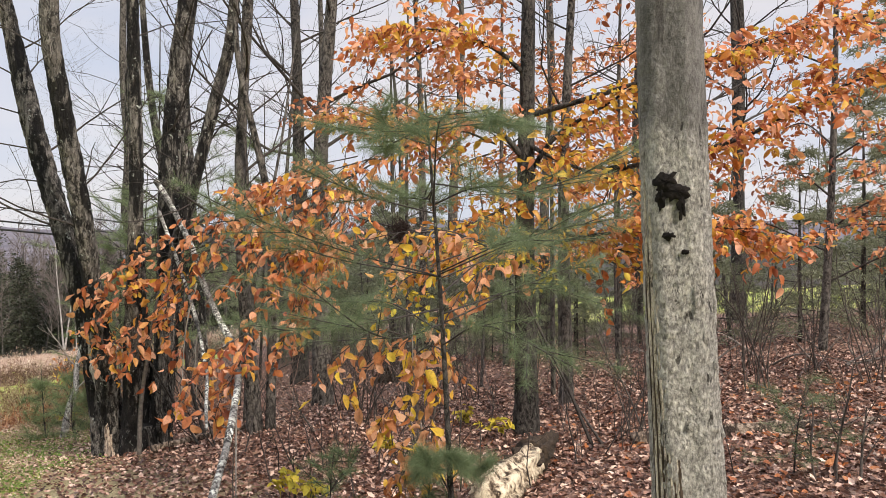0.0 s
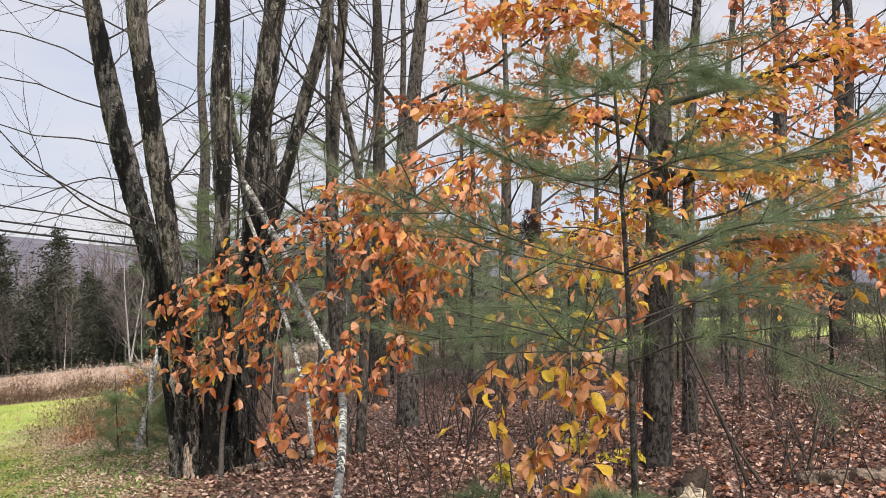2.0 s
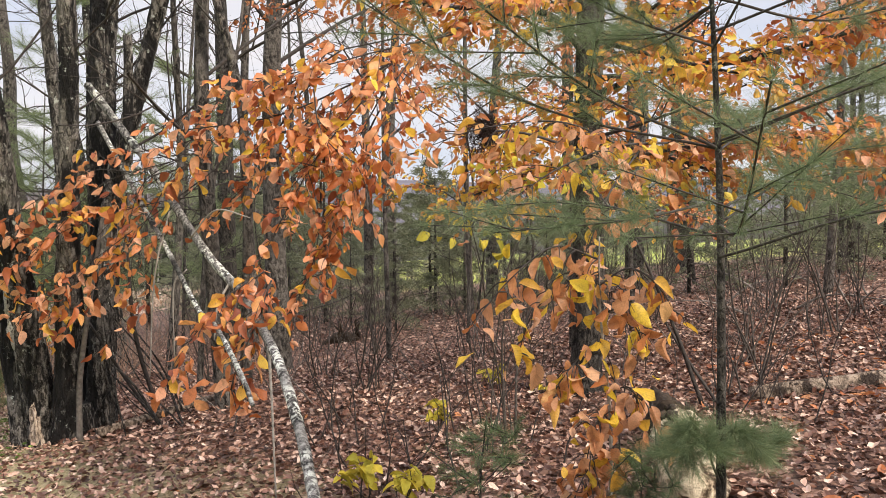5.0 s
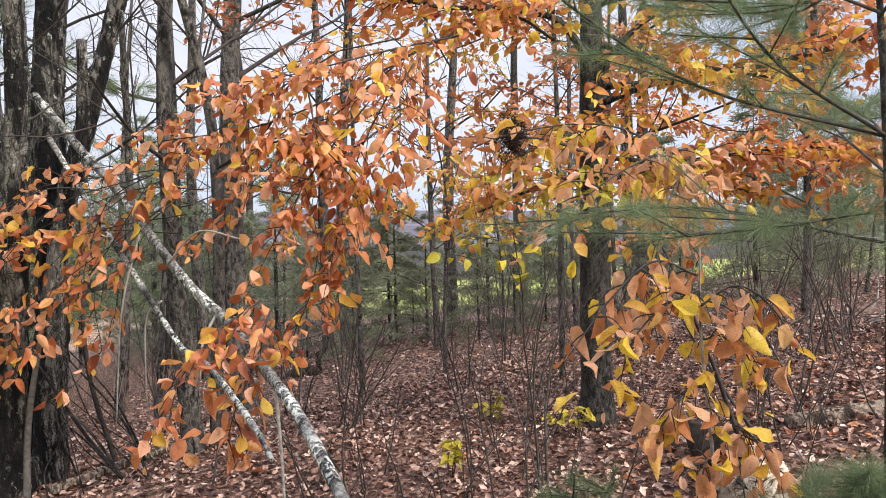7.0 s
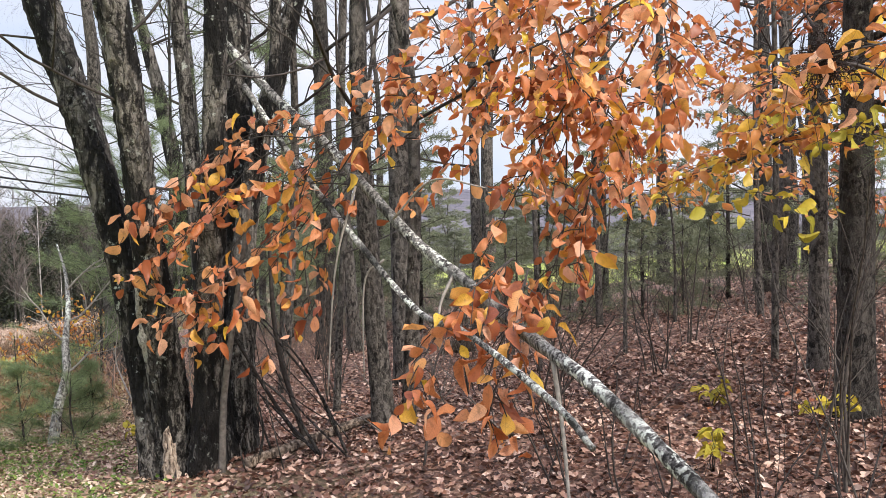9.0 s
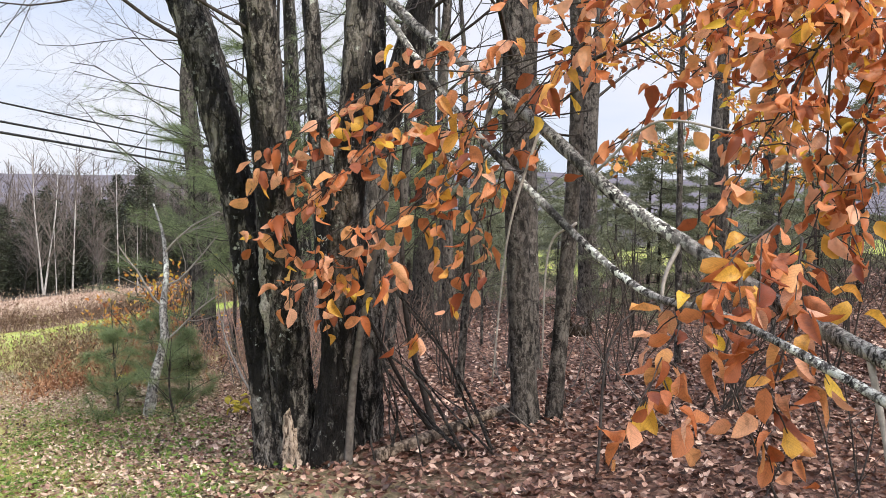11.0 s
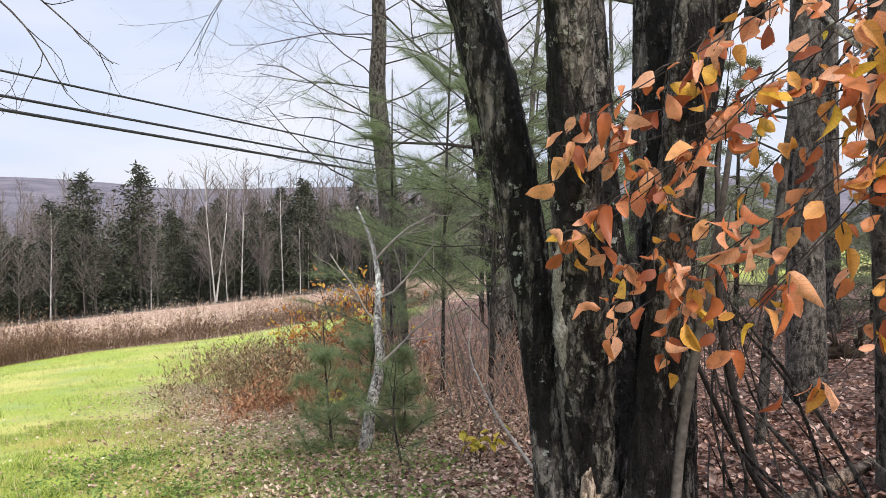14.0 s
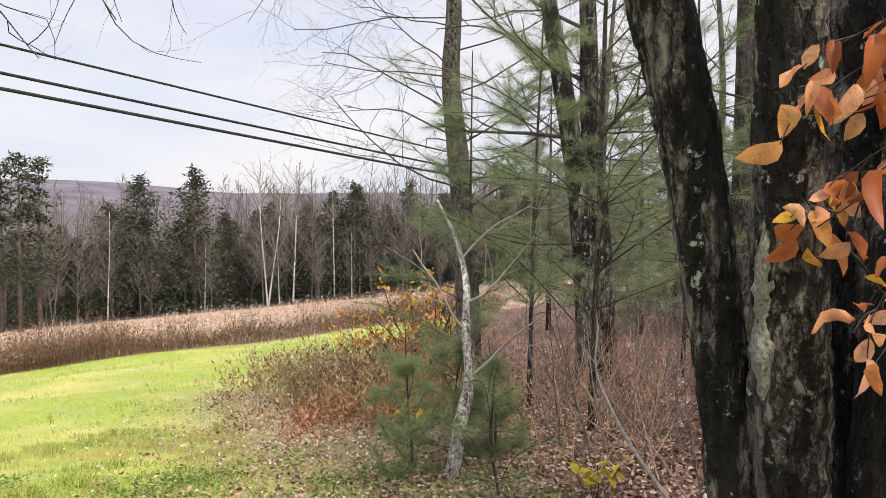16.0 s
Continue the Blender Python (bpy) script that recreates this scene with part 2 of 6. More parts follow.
AMBER = ((0.0, (0.42, 0.13, 0.03)), (0.35, (0.58, 0.24, 0.05)), (0.7, (0.66, 0.38, 0.05)), (1.0, (0.68, 0.52, 0.06)))
M_LEAF = leaf_material("orange_beech_leaf", ORANGE, 0.45, False)
M_LEAVES = leaf_material("orange_beech_leaves", ORANGE, 0.45)
M_PINKLEAF = leaf_material("pink_and_yellow_beech_leaf", ((0.0, (0.46, 0.16, 0.05)), (0.3, (0.62, 0.28, 0.12)), (0.64, (0.71, 0.42, 0.26)), (0.76, (0.74, 0.42, 0.06)), (1.0, (0.80, 0.58, 0.05))), 0.45, False)
M_AMBER = leaf_material("amber_beech_leaves", AMBER, 0.4)
M_RUST = leaf_material("rust_beech_leaves", ((0.0, (0.24, 0.07, 0.03)), (0.5, (0.45, 0.15, 0.05)), (1.0, (0.58, 0.27, 0.12))), 0.35)
M_LITTER = leaf_material("fallen_brown_leaves", ((0.0, (0.030, 0.014, 0.010)), (0.38, (0.10, 0.046, 0.032)), (0.62, (0.25, 0.13, 0.092)), (0.84, (0.50, 0.325, 0.245)), (1.0, (0.70, 0.53, 0.43))), 0.1)
M_NEEDLE = leaf_material("white_pine_needles", ((0.0, (0.045, 0.085, 0.036)), (0.6, (0.095, 0.15, 0.070)), (1.0, (0.19, 0.25, 0.13))), 0.25)
M_SOFTNEEDLE = leaf_material("soft_grey_green_needles", ((0.0, (0.115, 0.155, 0.07)), (0.6, (0.22, 0.29, 0.14)), (1.0, (0.38, 0.45, 0.245))), 0.5)
M_NEARNEEDLE = leaf_material("white_pine_soft_needles", ((0.0, (0.075, 0.115, 0.055)), (0.6, (0.155, 0.21, 0.11)), (1.0, (0.28, 0.34, 0.19))), 0.4)
M_HEMLOCK = leaf_material("grey_green_hemlock_needles", ((0.0, (0.12, 0.14, 0.08)), (0.6, (0.21, 0.235, 0.15)), (1.0, (0.34, 0.36, 0.25))), 0.5)
M_REDTWIG = plain("red_brown_brush_stems", (0.19, 0.11, 0.08), (0.48, 0.32, 0.24), 30)
M_EDGELEAF = leaf_material("bleached_fallen_leaves", ((0.0, (0.14, 0.075, 0.045)), (0.4, (0.35, 0.235, 0.16)), (0.8, (0.58, 0.45, 0.33)), (1.0, (0.68, 0.56, 0.42))), 0.15)
M_FARNEEDLE = leaf_material("dark_conifer_foliage", ((0.0, (0.022, 0.030, 0.021)), (0.6, (0.038, 0.050, 0.033)), (1.0, (0.068, 0.082, 0.053))), 0.15)
M_GRASS = leaf_material("lawn_grass", ((0.0, (0.06, 0.11, 0.02)), (0.4, (0.22, 0.30, 0.05)), (0.8, (0.43, 0.47, 0.12)), (1.0, (0.58, 0.52, 0.27))), 0.3, True, ((0.52, 0.44, 0.17), (0.17, 0.25, 0.07)))
M_WEED = leaf_material("dry_brown_weeds", ((0.0, (0.10, 0.055, 0.035)), (0.5, (0.21, 0.125, 0.075)), (1.0, (0.36, 0.25, 0.15))), 0.2)
M_DARKWEED = leaf_material("dark_dead_weeds", ((0.0, (0.05, 0.03, 0.02)), (0.5, (0.12, 0.075, 0.05)), (1.0, (0.26, 0.18, 0.12))), 0.15)
M_TANWEED = leaf_material("tan_roadside_weeds", ((0.0, (0.09, 0.06, 0.035)), (0.4, (0.27, 0.20, 0.11)), (0.8, (0.50, 0.41, 0.24)), (1.0, (0.36, 0.36, 0.13))), 0.2)
M_RUSTWEED = leaf_material("rusty_dead_bracken", ((0.0, (0.14, 0.06, 0.032)), (0.5, (0.31, 0.15, 0.08)), (1.0, (0.50, 0.30, 0.17))), 0.2)
M_CLOVER = leaf_material("dark_clover_leaves", ((0.0, (0.05, 0.10, 0.02)), (0.5, (0.13, 0.21, 0.045)), (1.0, (0.27, 0.35, 0.10))), 0.25)
M_PALEWEED = leaf_material("pale_seeding_weeds", ((0.0, (0.16, 0.10, 0.07)), (0.45, (0.44, 0.34, 0.25)), (1.0, (0.76, 0.67, 0.54))), 0.2, True, ((0.26, 0.17, 0.115), (0.62, 0.53, 0.42)))
M_YELLOWLEAF = leaf_material("yellow_green_leaves", ((0.0, (0.30, 0.28, 0.04)), (0.6, (0.48, 0.40, 0.05)), (1.0, (0.60, 0.46, 0.06))), 0.35)
M_KNOT = plain("black_knot_wood", (0.002, 0.0015, 0.0015), (0.012, 0.009, 0.007), 60, 1.0, 0.02)
M_NEST = plain("dark_dead_needles", (0.006, 0.004, 0.003), (0.035, 0.017, 0.013), 40)
M_WIRE = plain("black_cable", (0.012, 0.012, 0.013), (0.03, 0.03, 0.032), 8, 0.6)


def ground_material():
    n = Nodes("woodland_ground")
    v = n.co()
    sep = n.node("ShaderNodeSeparateXYZ")
    n.t.links.new(v, sep.inputs[0])
    x, y = sep.outputs["X"], sep.outputs["Y"]
    rag = n.math("MULTIPLY", n.math("SUBTRACT", n.noise(v, 0.55, 5.0, 0.65), 0.5), 3.2)

    def side(px, py, nx, ny):
        return n.math("ADD", n.math("MULTIPLY", n.math("SUBTRACT", x, px), nx), n.math("MULTIPLY", n.math("SUBTRACT", y, py), ny))

    # fallen leaves: overlapping cells of leaf size
    c1, c2 = n.cells(v, 21.0, "Color"), n.cells(n.co((1.1, 0.8, 1)), 33.0, "Color")
    d1 = n.cells(v, 21.0)
    leafy = n.mix(0.5, c1, c2)
    bw = n.node("ShaderNodeRGBToBW")
    n.put(bw.inputs[0], leafy)
    litter = n.ramp(bw.outputs[0], (0.25, (0.022, 0.012, 0.009)), (0.45, (0.085, 0.043, 0.030)), (0.62, (0.23, 0.13, 0.095)), (0.8, (0.42, 0.28, 0.21)))
    litter = n.mix(n.ramp(n.noise(v, 0.8, 4.0), (0.4, 0.0), (0.75, 0.4)), litter, (0.13, 0.078, 0.058))
    # lawn
    gfine = n.noise(v, 45.0, 5.0, 0.7)
    gbig = n.noise(v, 0.45, 4.0)
    grass = n.ramp(gfine, (0.34, (0.08, 0.12, 0.02)), (0.52, (0.30, 0.37, 0.05)), (0.7, (0.50, 0.52, 0.13)))
    grass = n.mix(n.ramp(gbig, (0.46, 0.0), (0.64, 0.7)), grass, (0.50, 0.43, 0.15))
    grass = n.mix(n.ramp(n.noise(v, 1.1, 5.0, 0.65), (0.5, 0.0), (0.66, 0.6)), grass, (0.25, 0.32, 0.12))
    # dry field and far woods
    field = n.ramp(n.noise(v, 1.6, 6.0, 0.7), (0.3, (0.16, 0.09, 0.06)), (0.5, (0.33, 0.22, 0.16)), (0.7, (0.5, 0.39, 0.29)))
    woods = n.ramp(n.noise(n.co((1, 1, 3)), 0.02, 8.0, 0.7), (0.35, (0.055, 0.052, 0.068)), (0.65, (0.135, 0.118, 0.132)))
    lawn = n.step(n.math("ADD", side(-4.0, 9.2, -0.853, -0.521), n.math("MULTIPLY", rag, 0.7)), 0.2, 1.9)
    band = n.math("MULTIPLY", n.step(n.math("ADD", y, rag), 17.0, 18.2), n.step(n.math("ADD", n.math("MULTIPLY", x, -1.0), n.math("MULTIPLY", rag, 0.4)), 8.6, 9.6))
    lawn = n.math("MAXIMUM", lawn, band)
    verge = n.step(n.math("ADD", side(-4.0, 9.2, -0.853, -0.521), rag), -1.5, 0.1)
    litter = n.mix(n.math("MULTIPLY", verge, 0.75), litter, n.ramp(gfine, (0.3, (0.17, 0.15, 0.07)), (0.7, (0.50, 0.44, 0.25))))
    col = n.mix(lawn, litter, grass)
    glade = n.step(n.math("ADD", side(4, 26.0, 0.25, 0.97), rag), 0.0, 2.5)
    glade = n.math("MULTIPLY", glade, n.step(x, 0.5, 2.5))
    col = n.mix(glade, col, grass)
    meadow = n.step(n.math("ADD", side(-16.0, 27.2, -0.77, 0.64), n.math("MULTIPLY", rag, 0.3)), 0.0, 0.8)
    meadow = n.math("MULTIPLY", meadow, n.math("LESS_THAN", x, -7.5))
    col = n.mix(meadow, col, field)
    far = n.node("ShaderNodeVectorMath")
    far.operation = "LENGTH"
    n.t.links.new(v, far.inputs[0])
    # shade under the treeline, put into the colour: near black past 84 m
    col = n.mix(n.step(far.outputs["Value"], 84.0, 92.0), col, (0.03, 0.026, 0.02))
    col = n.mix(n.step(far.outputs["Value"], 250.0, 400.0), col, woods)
    h = n.math("ADD", n.math("MULTIPLY", d1, 0.8), gfine)
    return n.finish(col, 0.9, h, 0.8, 0.03)


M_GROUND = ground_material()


# ---------------------------------------------------------------- geometry tools
rng = np.random.default_rng(7)


def unit(v):
    v = np.asarray(v, float)
    return v / max(1e-9, np.linalg.norm(v))


def height(x, y):
    """The lie of the land: it falls to the left and ahead, lies level far off, and rises to a wooded hill."""
    x, y = np.asarray(x, float), np.asarray(y, float)
    gx = np.where(x > 8, 0.88 + 0.05 * (np.minimum(x, 60) - 8), 0.11 * np.maximum(x, -75))
    gy = -0.056 * np.clip(y, -40, 95)
    bumps = 0.035 * np.sin(0.9 * x + 0.4 * y) + 0.03 * np.sin(0.5 * x - 1.1 * y + 1.0)
    r = np.hypot(x, y)
    s = np.clip((r - 500) / 1300, 0, 1)
    hill = s * s * (3 - 2 * s) * (56 + 7 * np.sin(x / 210.0 + 0.8) + 6 * np.sin(y / 170.0) + 5 * np.sin(x / 90.0))
    return gx + gy + bumps * (r < 60) + hill


def catmull(points, n):
    p = np.asarray(points, float)
    p = np.vstack([2 * p[0] - p[1], p, 2 * p[-1] - p[-2]])
    out = []
    k = len(p) - 3
    for s in np.linspace(0, k, n):
        i = min(int(s), k - 1)
        t = s - i
        a, b, c, d = p[i:i + 4]
        out.append(0.5 * (2 * b + (c - a) * t + (2 * a - 5 * b + 4 * c - d) * t * t + (3 * b - a - 3 * c + d) * t ** 3))
    return np.array(out)


class Geo:
    """A growing mesh in world places, turned into one object."""

    def __init__(self):
        self.v, self.f, self.n = [], [], 0

    def add(self, verts, faces):
        self.v.append(np.asarray(verts, float).reshape(-1, 3))
        self.f.extend([tuple(i + self.n for i in f) for f in faces])
        self.n += len(self.v[-1])

    def tube(self, pts, radii, sides=8, rough=0.0, cap=True, flare=None):
        pts, radii = np.asarray(pts, float), np.asarray(radii, float)
        t = np.gradient(pts, axis=0)
        t /= np.linalg.norm(t, axis=1)[:, None] + 1e-9
        ref = np.array([0.0, 1.0, 0.0]) if abs(t[0][1]) < 0.8 else np.array([1.0, 0, 0])
        u = np.empty_like(pts)
        for i in range(len(pts)):
            ref = ref - t[i] * (ref @ t[i])
            ref /= np.linalg.norm(ref) + 1e-9
            u[i] = ref
        w = np.cross(t, u)
        a = np.arange(sides) * 2 * np.pi / sides
        r = radii[:, None] * np.ones(sides)
        if rough:
            r = r * (1 + rough * rng.normal(0, 1, r.shape) + rough * 1.3 * rng.normal(0, 1, sides)[None, :])
        if flare is not None:
            r = r * flare(np.arange(len(pts))[:, None] / (len(pts) - 1), a[None, :])
        ring = pts[:, None] + r[..., None] * (np.cos(a)[None, :, None] * u[:, None] + np.sin(a)[None, :, None] * w[:, None])
        faces = []
        for i in range(len(pts) - 1):
            for j in range(sides):
                k = (j + 1) % sides
                faces.append((i * sides + j, i * sides + k, (i + 1) * sides + k, (i + 1) * sides + j))
        if cap:
            faces += [tuple(range(sides))[::-1], tuple((len(pts) - 1) * sides + j for j in range(sides))]
        self.add(ring.reshape(-1, 3), faces)

    def scatter(self, verts, faces, places, along, normal, size):
        """Copies of a small shape: its x along, its z to the normal."""
        verts, places, size = np.asarray(verts, float), np.asarray(places, float), np.asarray(size, float)
        x = along / (np.linalg.norm(along, axis=1)[:, None] + 1e-9)
        z = normal - x * np.sum(x * normal, axis=1)[:, None]
        z /= np.linalg.norm(z, axis=1)[:, None] + 1e-9
        y = np.cross(z, x)
        out = places[:, None] + size[:, None, None] * (verts[None, :, :1] * x[:, None] + verts[None, :, 1:2] * y[:, None] + verts[None, :, 2:] * z[:, None])
        k = len(verts)
        f = np.array(faces)[None] + (np.arange(len(places)) * k)[:, None, None]
        self.v.append(out.reshape(-1, 3))
        self.f.extend(map(tuple, (f.reshape(-1, len(faces[0])) + self.n).tolist()))
        self.n += len(places) * k

    def build(self, name, mat, parent=None, base=(0, 0, 0), label="", smooth=True):
        me = bpy.data.meshes.new(name)
        v = np.vstack(self.v) - np.asarray(base, float)
        me.from_pydata(v.tolist(), [], self.f)
        me.materials.append(mat)
        if smooth:
            me.polygons.foreach_set("use_smooth", [True] * len(me.polygons))
        ob = new(name, me)
        if parent is not None:
            ob.parent = parent
        else:
            ob.location = base
        if label:
            tagged(ob, label)
        return ob


def thing(name, base, label, category, group="", kind=""):
    ob = new(name)
    ob.location = base
    ob.empty_display_size = 0.2
    return tagged(ob, label, category, group, kind)


def single(geo, name, mat, base, label, category, group="", kind="", smooth=True):
    return tagged(geo.build(name, mat, None, base, smooth=smooth), label, category, group, kind)


def leaf_shape(curl=0.25, fold=0.25, wide=0.26, twist=0.0):
    """A pointed oval leaf, 1 long, along x, folded at its midrib and curled: 16 triangles."""
    s = np.array([0.0, 0.14, 0.38, 0.64, 0.86, 1.0])
    w = np.array([0.0, 0.58, 0.97, 0.90, 0.46, 0.0]) * wide
    z = -curl * s ** 2
    mid = [(a, 0, c) for a, c in zip(s, z)]
    left = [(s[i] + 0.02, w[i], z[i] + fold * w[i] + twist * s[i] * w[i]) for i in range(1, 5)]
    right = [(s[i] + 0.02, -w[i], z[i] + fold * w[i] - twist * s[i] * w[i]) for i in range(1, 5)]
    v = np.array(mid + left + right)
    v[1:] += np.random.default_rng(int(100 * curl + 10 * fold + 1000 * wide)).normal(0, 1, (len(v) - 1, 3)) * (0.012, 0.012, 0.045)
    f = [(0, 1, 6), (0, 10, 1), (5, 9, 4), (5, 4, 13)]
    for i in range(1, 4):
        f += [(i, i + 1, 6 + i), (i, 6 + i, 5 + i), (i + 1, i, 9 + i), (i + 1, 9 + i, 10 + i)]
    return np.array(v), f


LEAF_KINDS = [leaf_shape(c, f, w, t) for c, f, w, t in ((0.3, 0.35, 0.30, 0.5), (0.45, 0.7, 0.29, -0.6), (0.7, 0.25, 0.31, 0.8), (-0.2, 0.75, 0.28, 0.4), (0.2, 1.2, 0.27, -0.7), (0.8, 0.5, 0.30, -0.3), (1.0, 1.0, 0.26, 0.5), (0.4, 1.7, 0.24, -0.8), (-0.5, 0.9, 0.27, 0.9), (0.15, 0.3, 0.32, -0.2))]
FLAT = (np.array([(0, 0, 0.05), (0.3, 0.25, 0.16), (0.68, 0.19, 0.02), (1, 0.04, 0.2), (0.68, -0.2, 0.2), (0.3, -0.24, 0.03), (0.5, 0, -0.06)]),
        [(0, 6, 1), (1, 6, 2), (2, 6, 3), (3, 6, 4), (4, 6, 5), (5, 6, 0)])
BLADE = (np.array([(0, 0.5, 0), (0, -0.5, 0), (1, 0, 0)]), [(0, 1, 2)])
LEAF_MESHES, PINK_MESHES = [], []
for kind_v, kind_f in LEAF_KINDS:
    for group, leaf_mat in ((LEAF_MESHES, M_LEAF), (PINK_MESHES, M_PINKLEAF)):
        lm = bpy.data.meshes.new("leaf")
        lm.from_pydata(kind_v.tolist(), [], kind_f)
        lm.materials.append(leaf_mat)
        lm.polygons.foreach_set("use_smooth", [True] * len(lm.polygons))
        group.append(lm)


def relief(length, girth, wide, tall, deep):
    """Bark plates for a tube: staggered long cells, raised in the middle and sunk at their seams."""
    na, nz = max(6, int(girth / wide)), max(4, int(length / tall))
    grid, shift = rng.normal(0, 1, (nz + 2, na)), rng.uniform(0, 1, nz + 2)
    fine = rng.normal(0, 1, (nz * 5 + 2, na * 3))

    def value(table, s, a, offset=None):
        rows, cols = table.shape
        z = s * (rows - 2)
        i = z.astype(int)
        f = z - i
        u = a / (2 * np.pi) * cols
        out = 0.0
        for k, w in ((0, 1 - f), (1, f)):
            q = u + (offset[i + k] if offset is not None else 0.0)
            j = np.floor(q).astype(int)
            g = q - j
            g = g * g * (3 - 2 * g)
            out = out + w * (table[i + k, j % cols] * (1 - g) + table[i + k, (j + 1) % cols] * g)
        return out

    def flare(s, a):
        s, a = np.broadcast_arrays(s * 0.999, a)
        v = value(grid, s, a, shift)
        return 1 + deep * (np.minimum(np.abs(v), 1.0) * 1.6 - 0.8) + deep * 0.35 * value(fine, s, a)

    return flare


def grow(geo, p, d, length, r, depth, up=0.12, spread=0.7, kids=4, wob=0.12, tips=None, nodes=None, shrink=0.55, sides=6, seg=5):
    """A limb with its side branches; tips gets the ends, nodes the places along the twigs."""
    n = seg if depth else seg - 1
    pts, q, v = [np.array(p, float)], np.array(p, float), unit(d)
    for i in range(n):
        v = unit(v + rng.normal(0, wob, 3) + np.array([0, 0, up]) * 0.5)
        q = q + v * length / n
        pts.append(q)
    rad = np.linspace(r, r * (0.45 if depth else 0.25), n + 1)
    geo.tube(pts, rad, max(3, sides), cap=False)
    if nodes is not None and depth <= 1:
        for i in range(1, n + 1):
            nodes.append((pts[i], unit(pts[i] - pts[i - 1])))
    if tips is not None and depth == 0:
        tips.append((pts[-1], v))
    if depth:
        for k in range(kids):
            f = 0.25 + 0.75 * (k + rng.uniform(0.1, 0.9)) / kids
            i = min(n - 1, int(f * n))
            q = pts[i] + (pts[i + 1] - pts[i]) * (f * n - i)
            t = unit(pts[i + 1] - pts[i])
            side = unit(np.cross(t, rng.normal(0, 1, 3)))
            grow(geo, q, t * 0.75 + side * spread, length * shrink * rng.uniform(0.7, 1.15) * (1.15 - 0.4 * f), rad[i] * 0.55, depth - 1, up, spread, kids, wob, tips, nodes, shrink, sides - 1, seg)


# ---------------------------------------------------------------- ground
def ground_sheet():
    s = np.linspace(-1, 1, 261)
    axis = np.sinh(s * 6.2) / np.sinh(6.2) * 3200
    gx, gy = np.meshgrid(axis - 2.0, axis + 9.0)
    z = height(gx, gy)
    k = len(axis)
    g = Geo()
    g.v.append(np.stack([gx, gy, z], -1).reshape(-1, 3))
    i = (np.arange(k - 1)[:, None] * k + np.arange(k - 1)[None]).reshape(-1)
    g.f = np.stack([i, i + 1, i + k + 1, i + k], -1).tolist()
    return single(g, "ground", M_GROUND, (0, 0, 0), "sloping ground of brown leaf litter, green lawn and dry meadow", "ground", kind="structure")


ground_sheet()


def lawn_side(x, y):
    """More than 0 on the lawn."""
    return (x + 4.0) * -0.853 + (y - 9.2) * -0.521


def meadow_side(x, y):
    return (x + 16.0) * -0.77 + (y - 27.2) * 0.64


def on_lawn(x, y):
    return (lawn_side(x, y) > 0.9) | ((y > 17.8) & (x < -9.2))


def litter(n, x0, x1, y0, y1):
    g = Geo()
    x, y = rng.uniform(x0, x1, n), rng.uniform(y0, y1, n)
    ls = lawn_side(x, y) + rng.normal(0, 0.7, n)
    keep = (ls < 0.1) | (rng.random(n) < 0.5 * np.exp(-np.maximum(ls, 0) / 0.6)) | (rng.random(n) < 0.03)
    keep &= ((x - 0.0) ** 2 + (y - 0.0) ** 2) > 1.0
    keep &= ~((y > 17.2) & (x < -8.8)) | (rng.random(n) < 0.02)
    x, y = x[keep], y[keep]
    m = len(x)
    p = np.stack([x, y, height(x, y) + rng.uniform(0.004, 0.035, m)], -1)
    a = rng.uniform(0, 2 * np.pi, m)
    along = np.stack([np.cos(a), np.sin(a), rng.normal(0, 0.25, m)], -1)
    nor = np.stack([rng.normal(0, 0.75, m), rng.normal(0, 0.75, m), np.ones(m)], -1)
    g.scatter(*FLAT, p, along, nor, rng.uniform(0.03, 0.08, m))
    return single(g, "leaf_litter", M_LITTER, (0, 0, 0), "carpet of curled brown fallen leaves on the woodland floor", "fallen leaves", kind="stuff", smooth=False)


litter(84000, -8.5, 6.0, 3.0, 12.5)
litter(30000, -9.0, 11.0, 12.5, 21.0)


def edge_litter(n):
    """Bleached leaves blown along the border of lawn and wood, thinning out over the grass."""
    g = Geo()
    x, y = rng.uniform(-11.5, -4.0, n), rng.uniform(7.5, 17.0, n)
    s = lawn_side(x, y)
    keep = (s > -1.8) & (rng.random(n) < np.exp(-np.maximum(s - 0.8, 0) / 0.6))
    x, y = x[keep], y[keep]
    m = len(x)
    p = np.stack([x, y, height(x, y) + rng.uniform(0.015, 0.05, m)], -1)
    a = rng.uniform(0, 2 * np.pi, m)
    along = np.stack([np.cos(a), np.sin(a), rng.normal(0, 0.3, m)], -1)
    nor = np.stack([rng.normal(0, 0.5, m), rng.normal(0, 0.5, m), np.ones(m)], -1)
    g.scatter(*FLAT, p, along, nor, rng.uniform(0.022, 0.052, m))
    return single(g, "leaf_litter", M_EDGELEAF, (0, 0, 0), "bleached tan fallen leaves scattered over the lawn's border", "fallen leaves", kind="stuff", smooth=False)


edge_litter(42000)


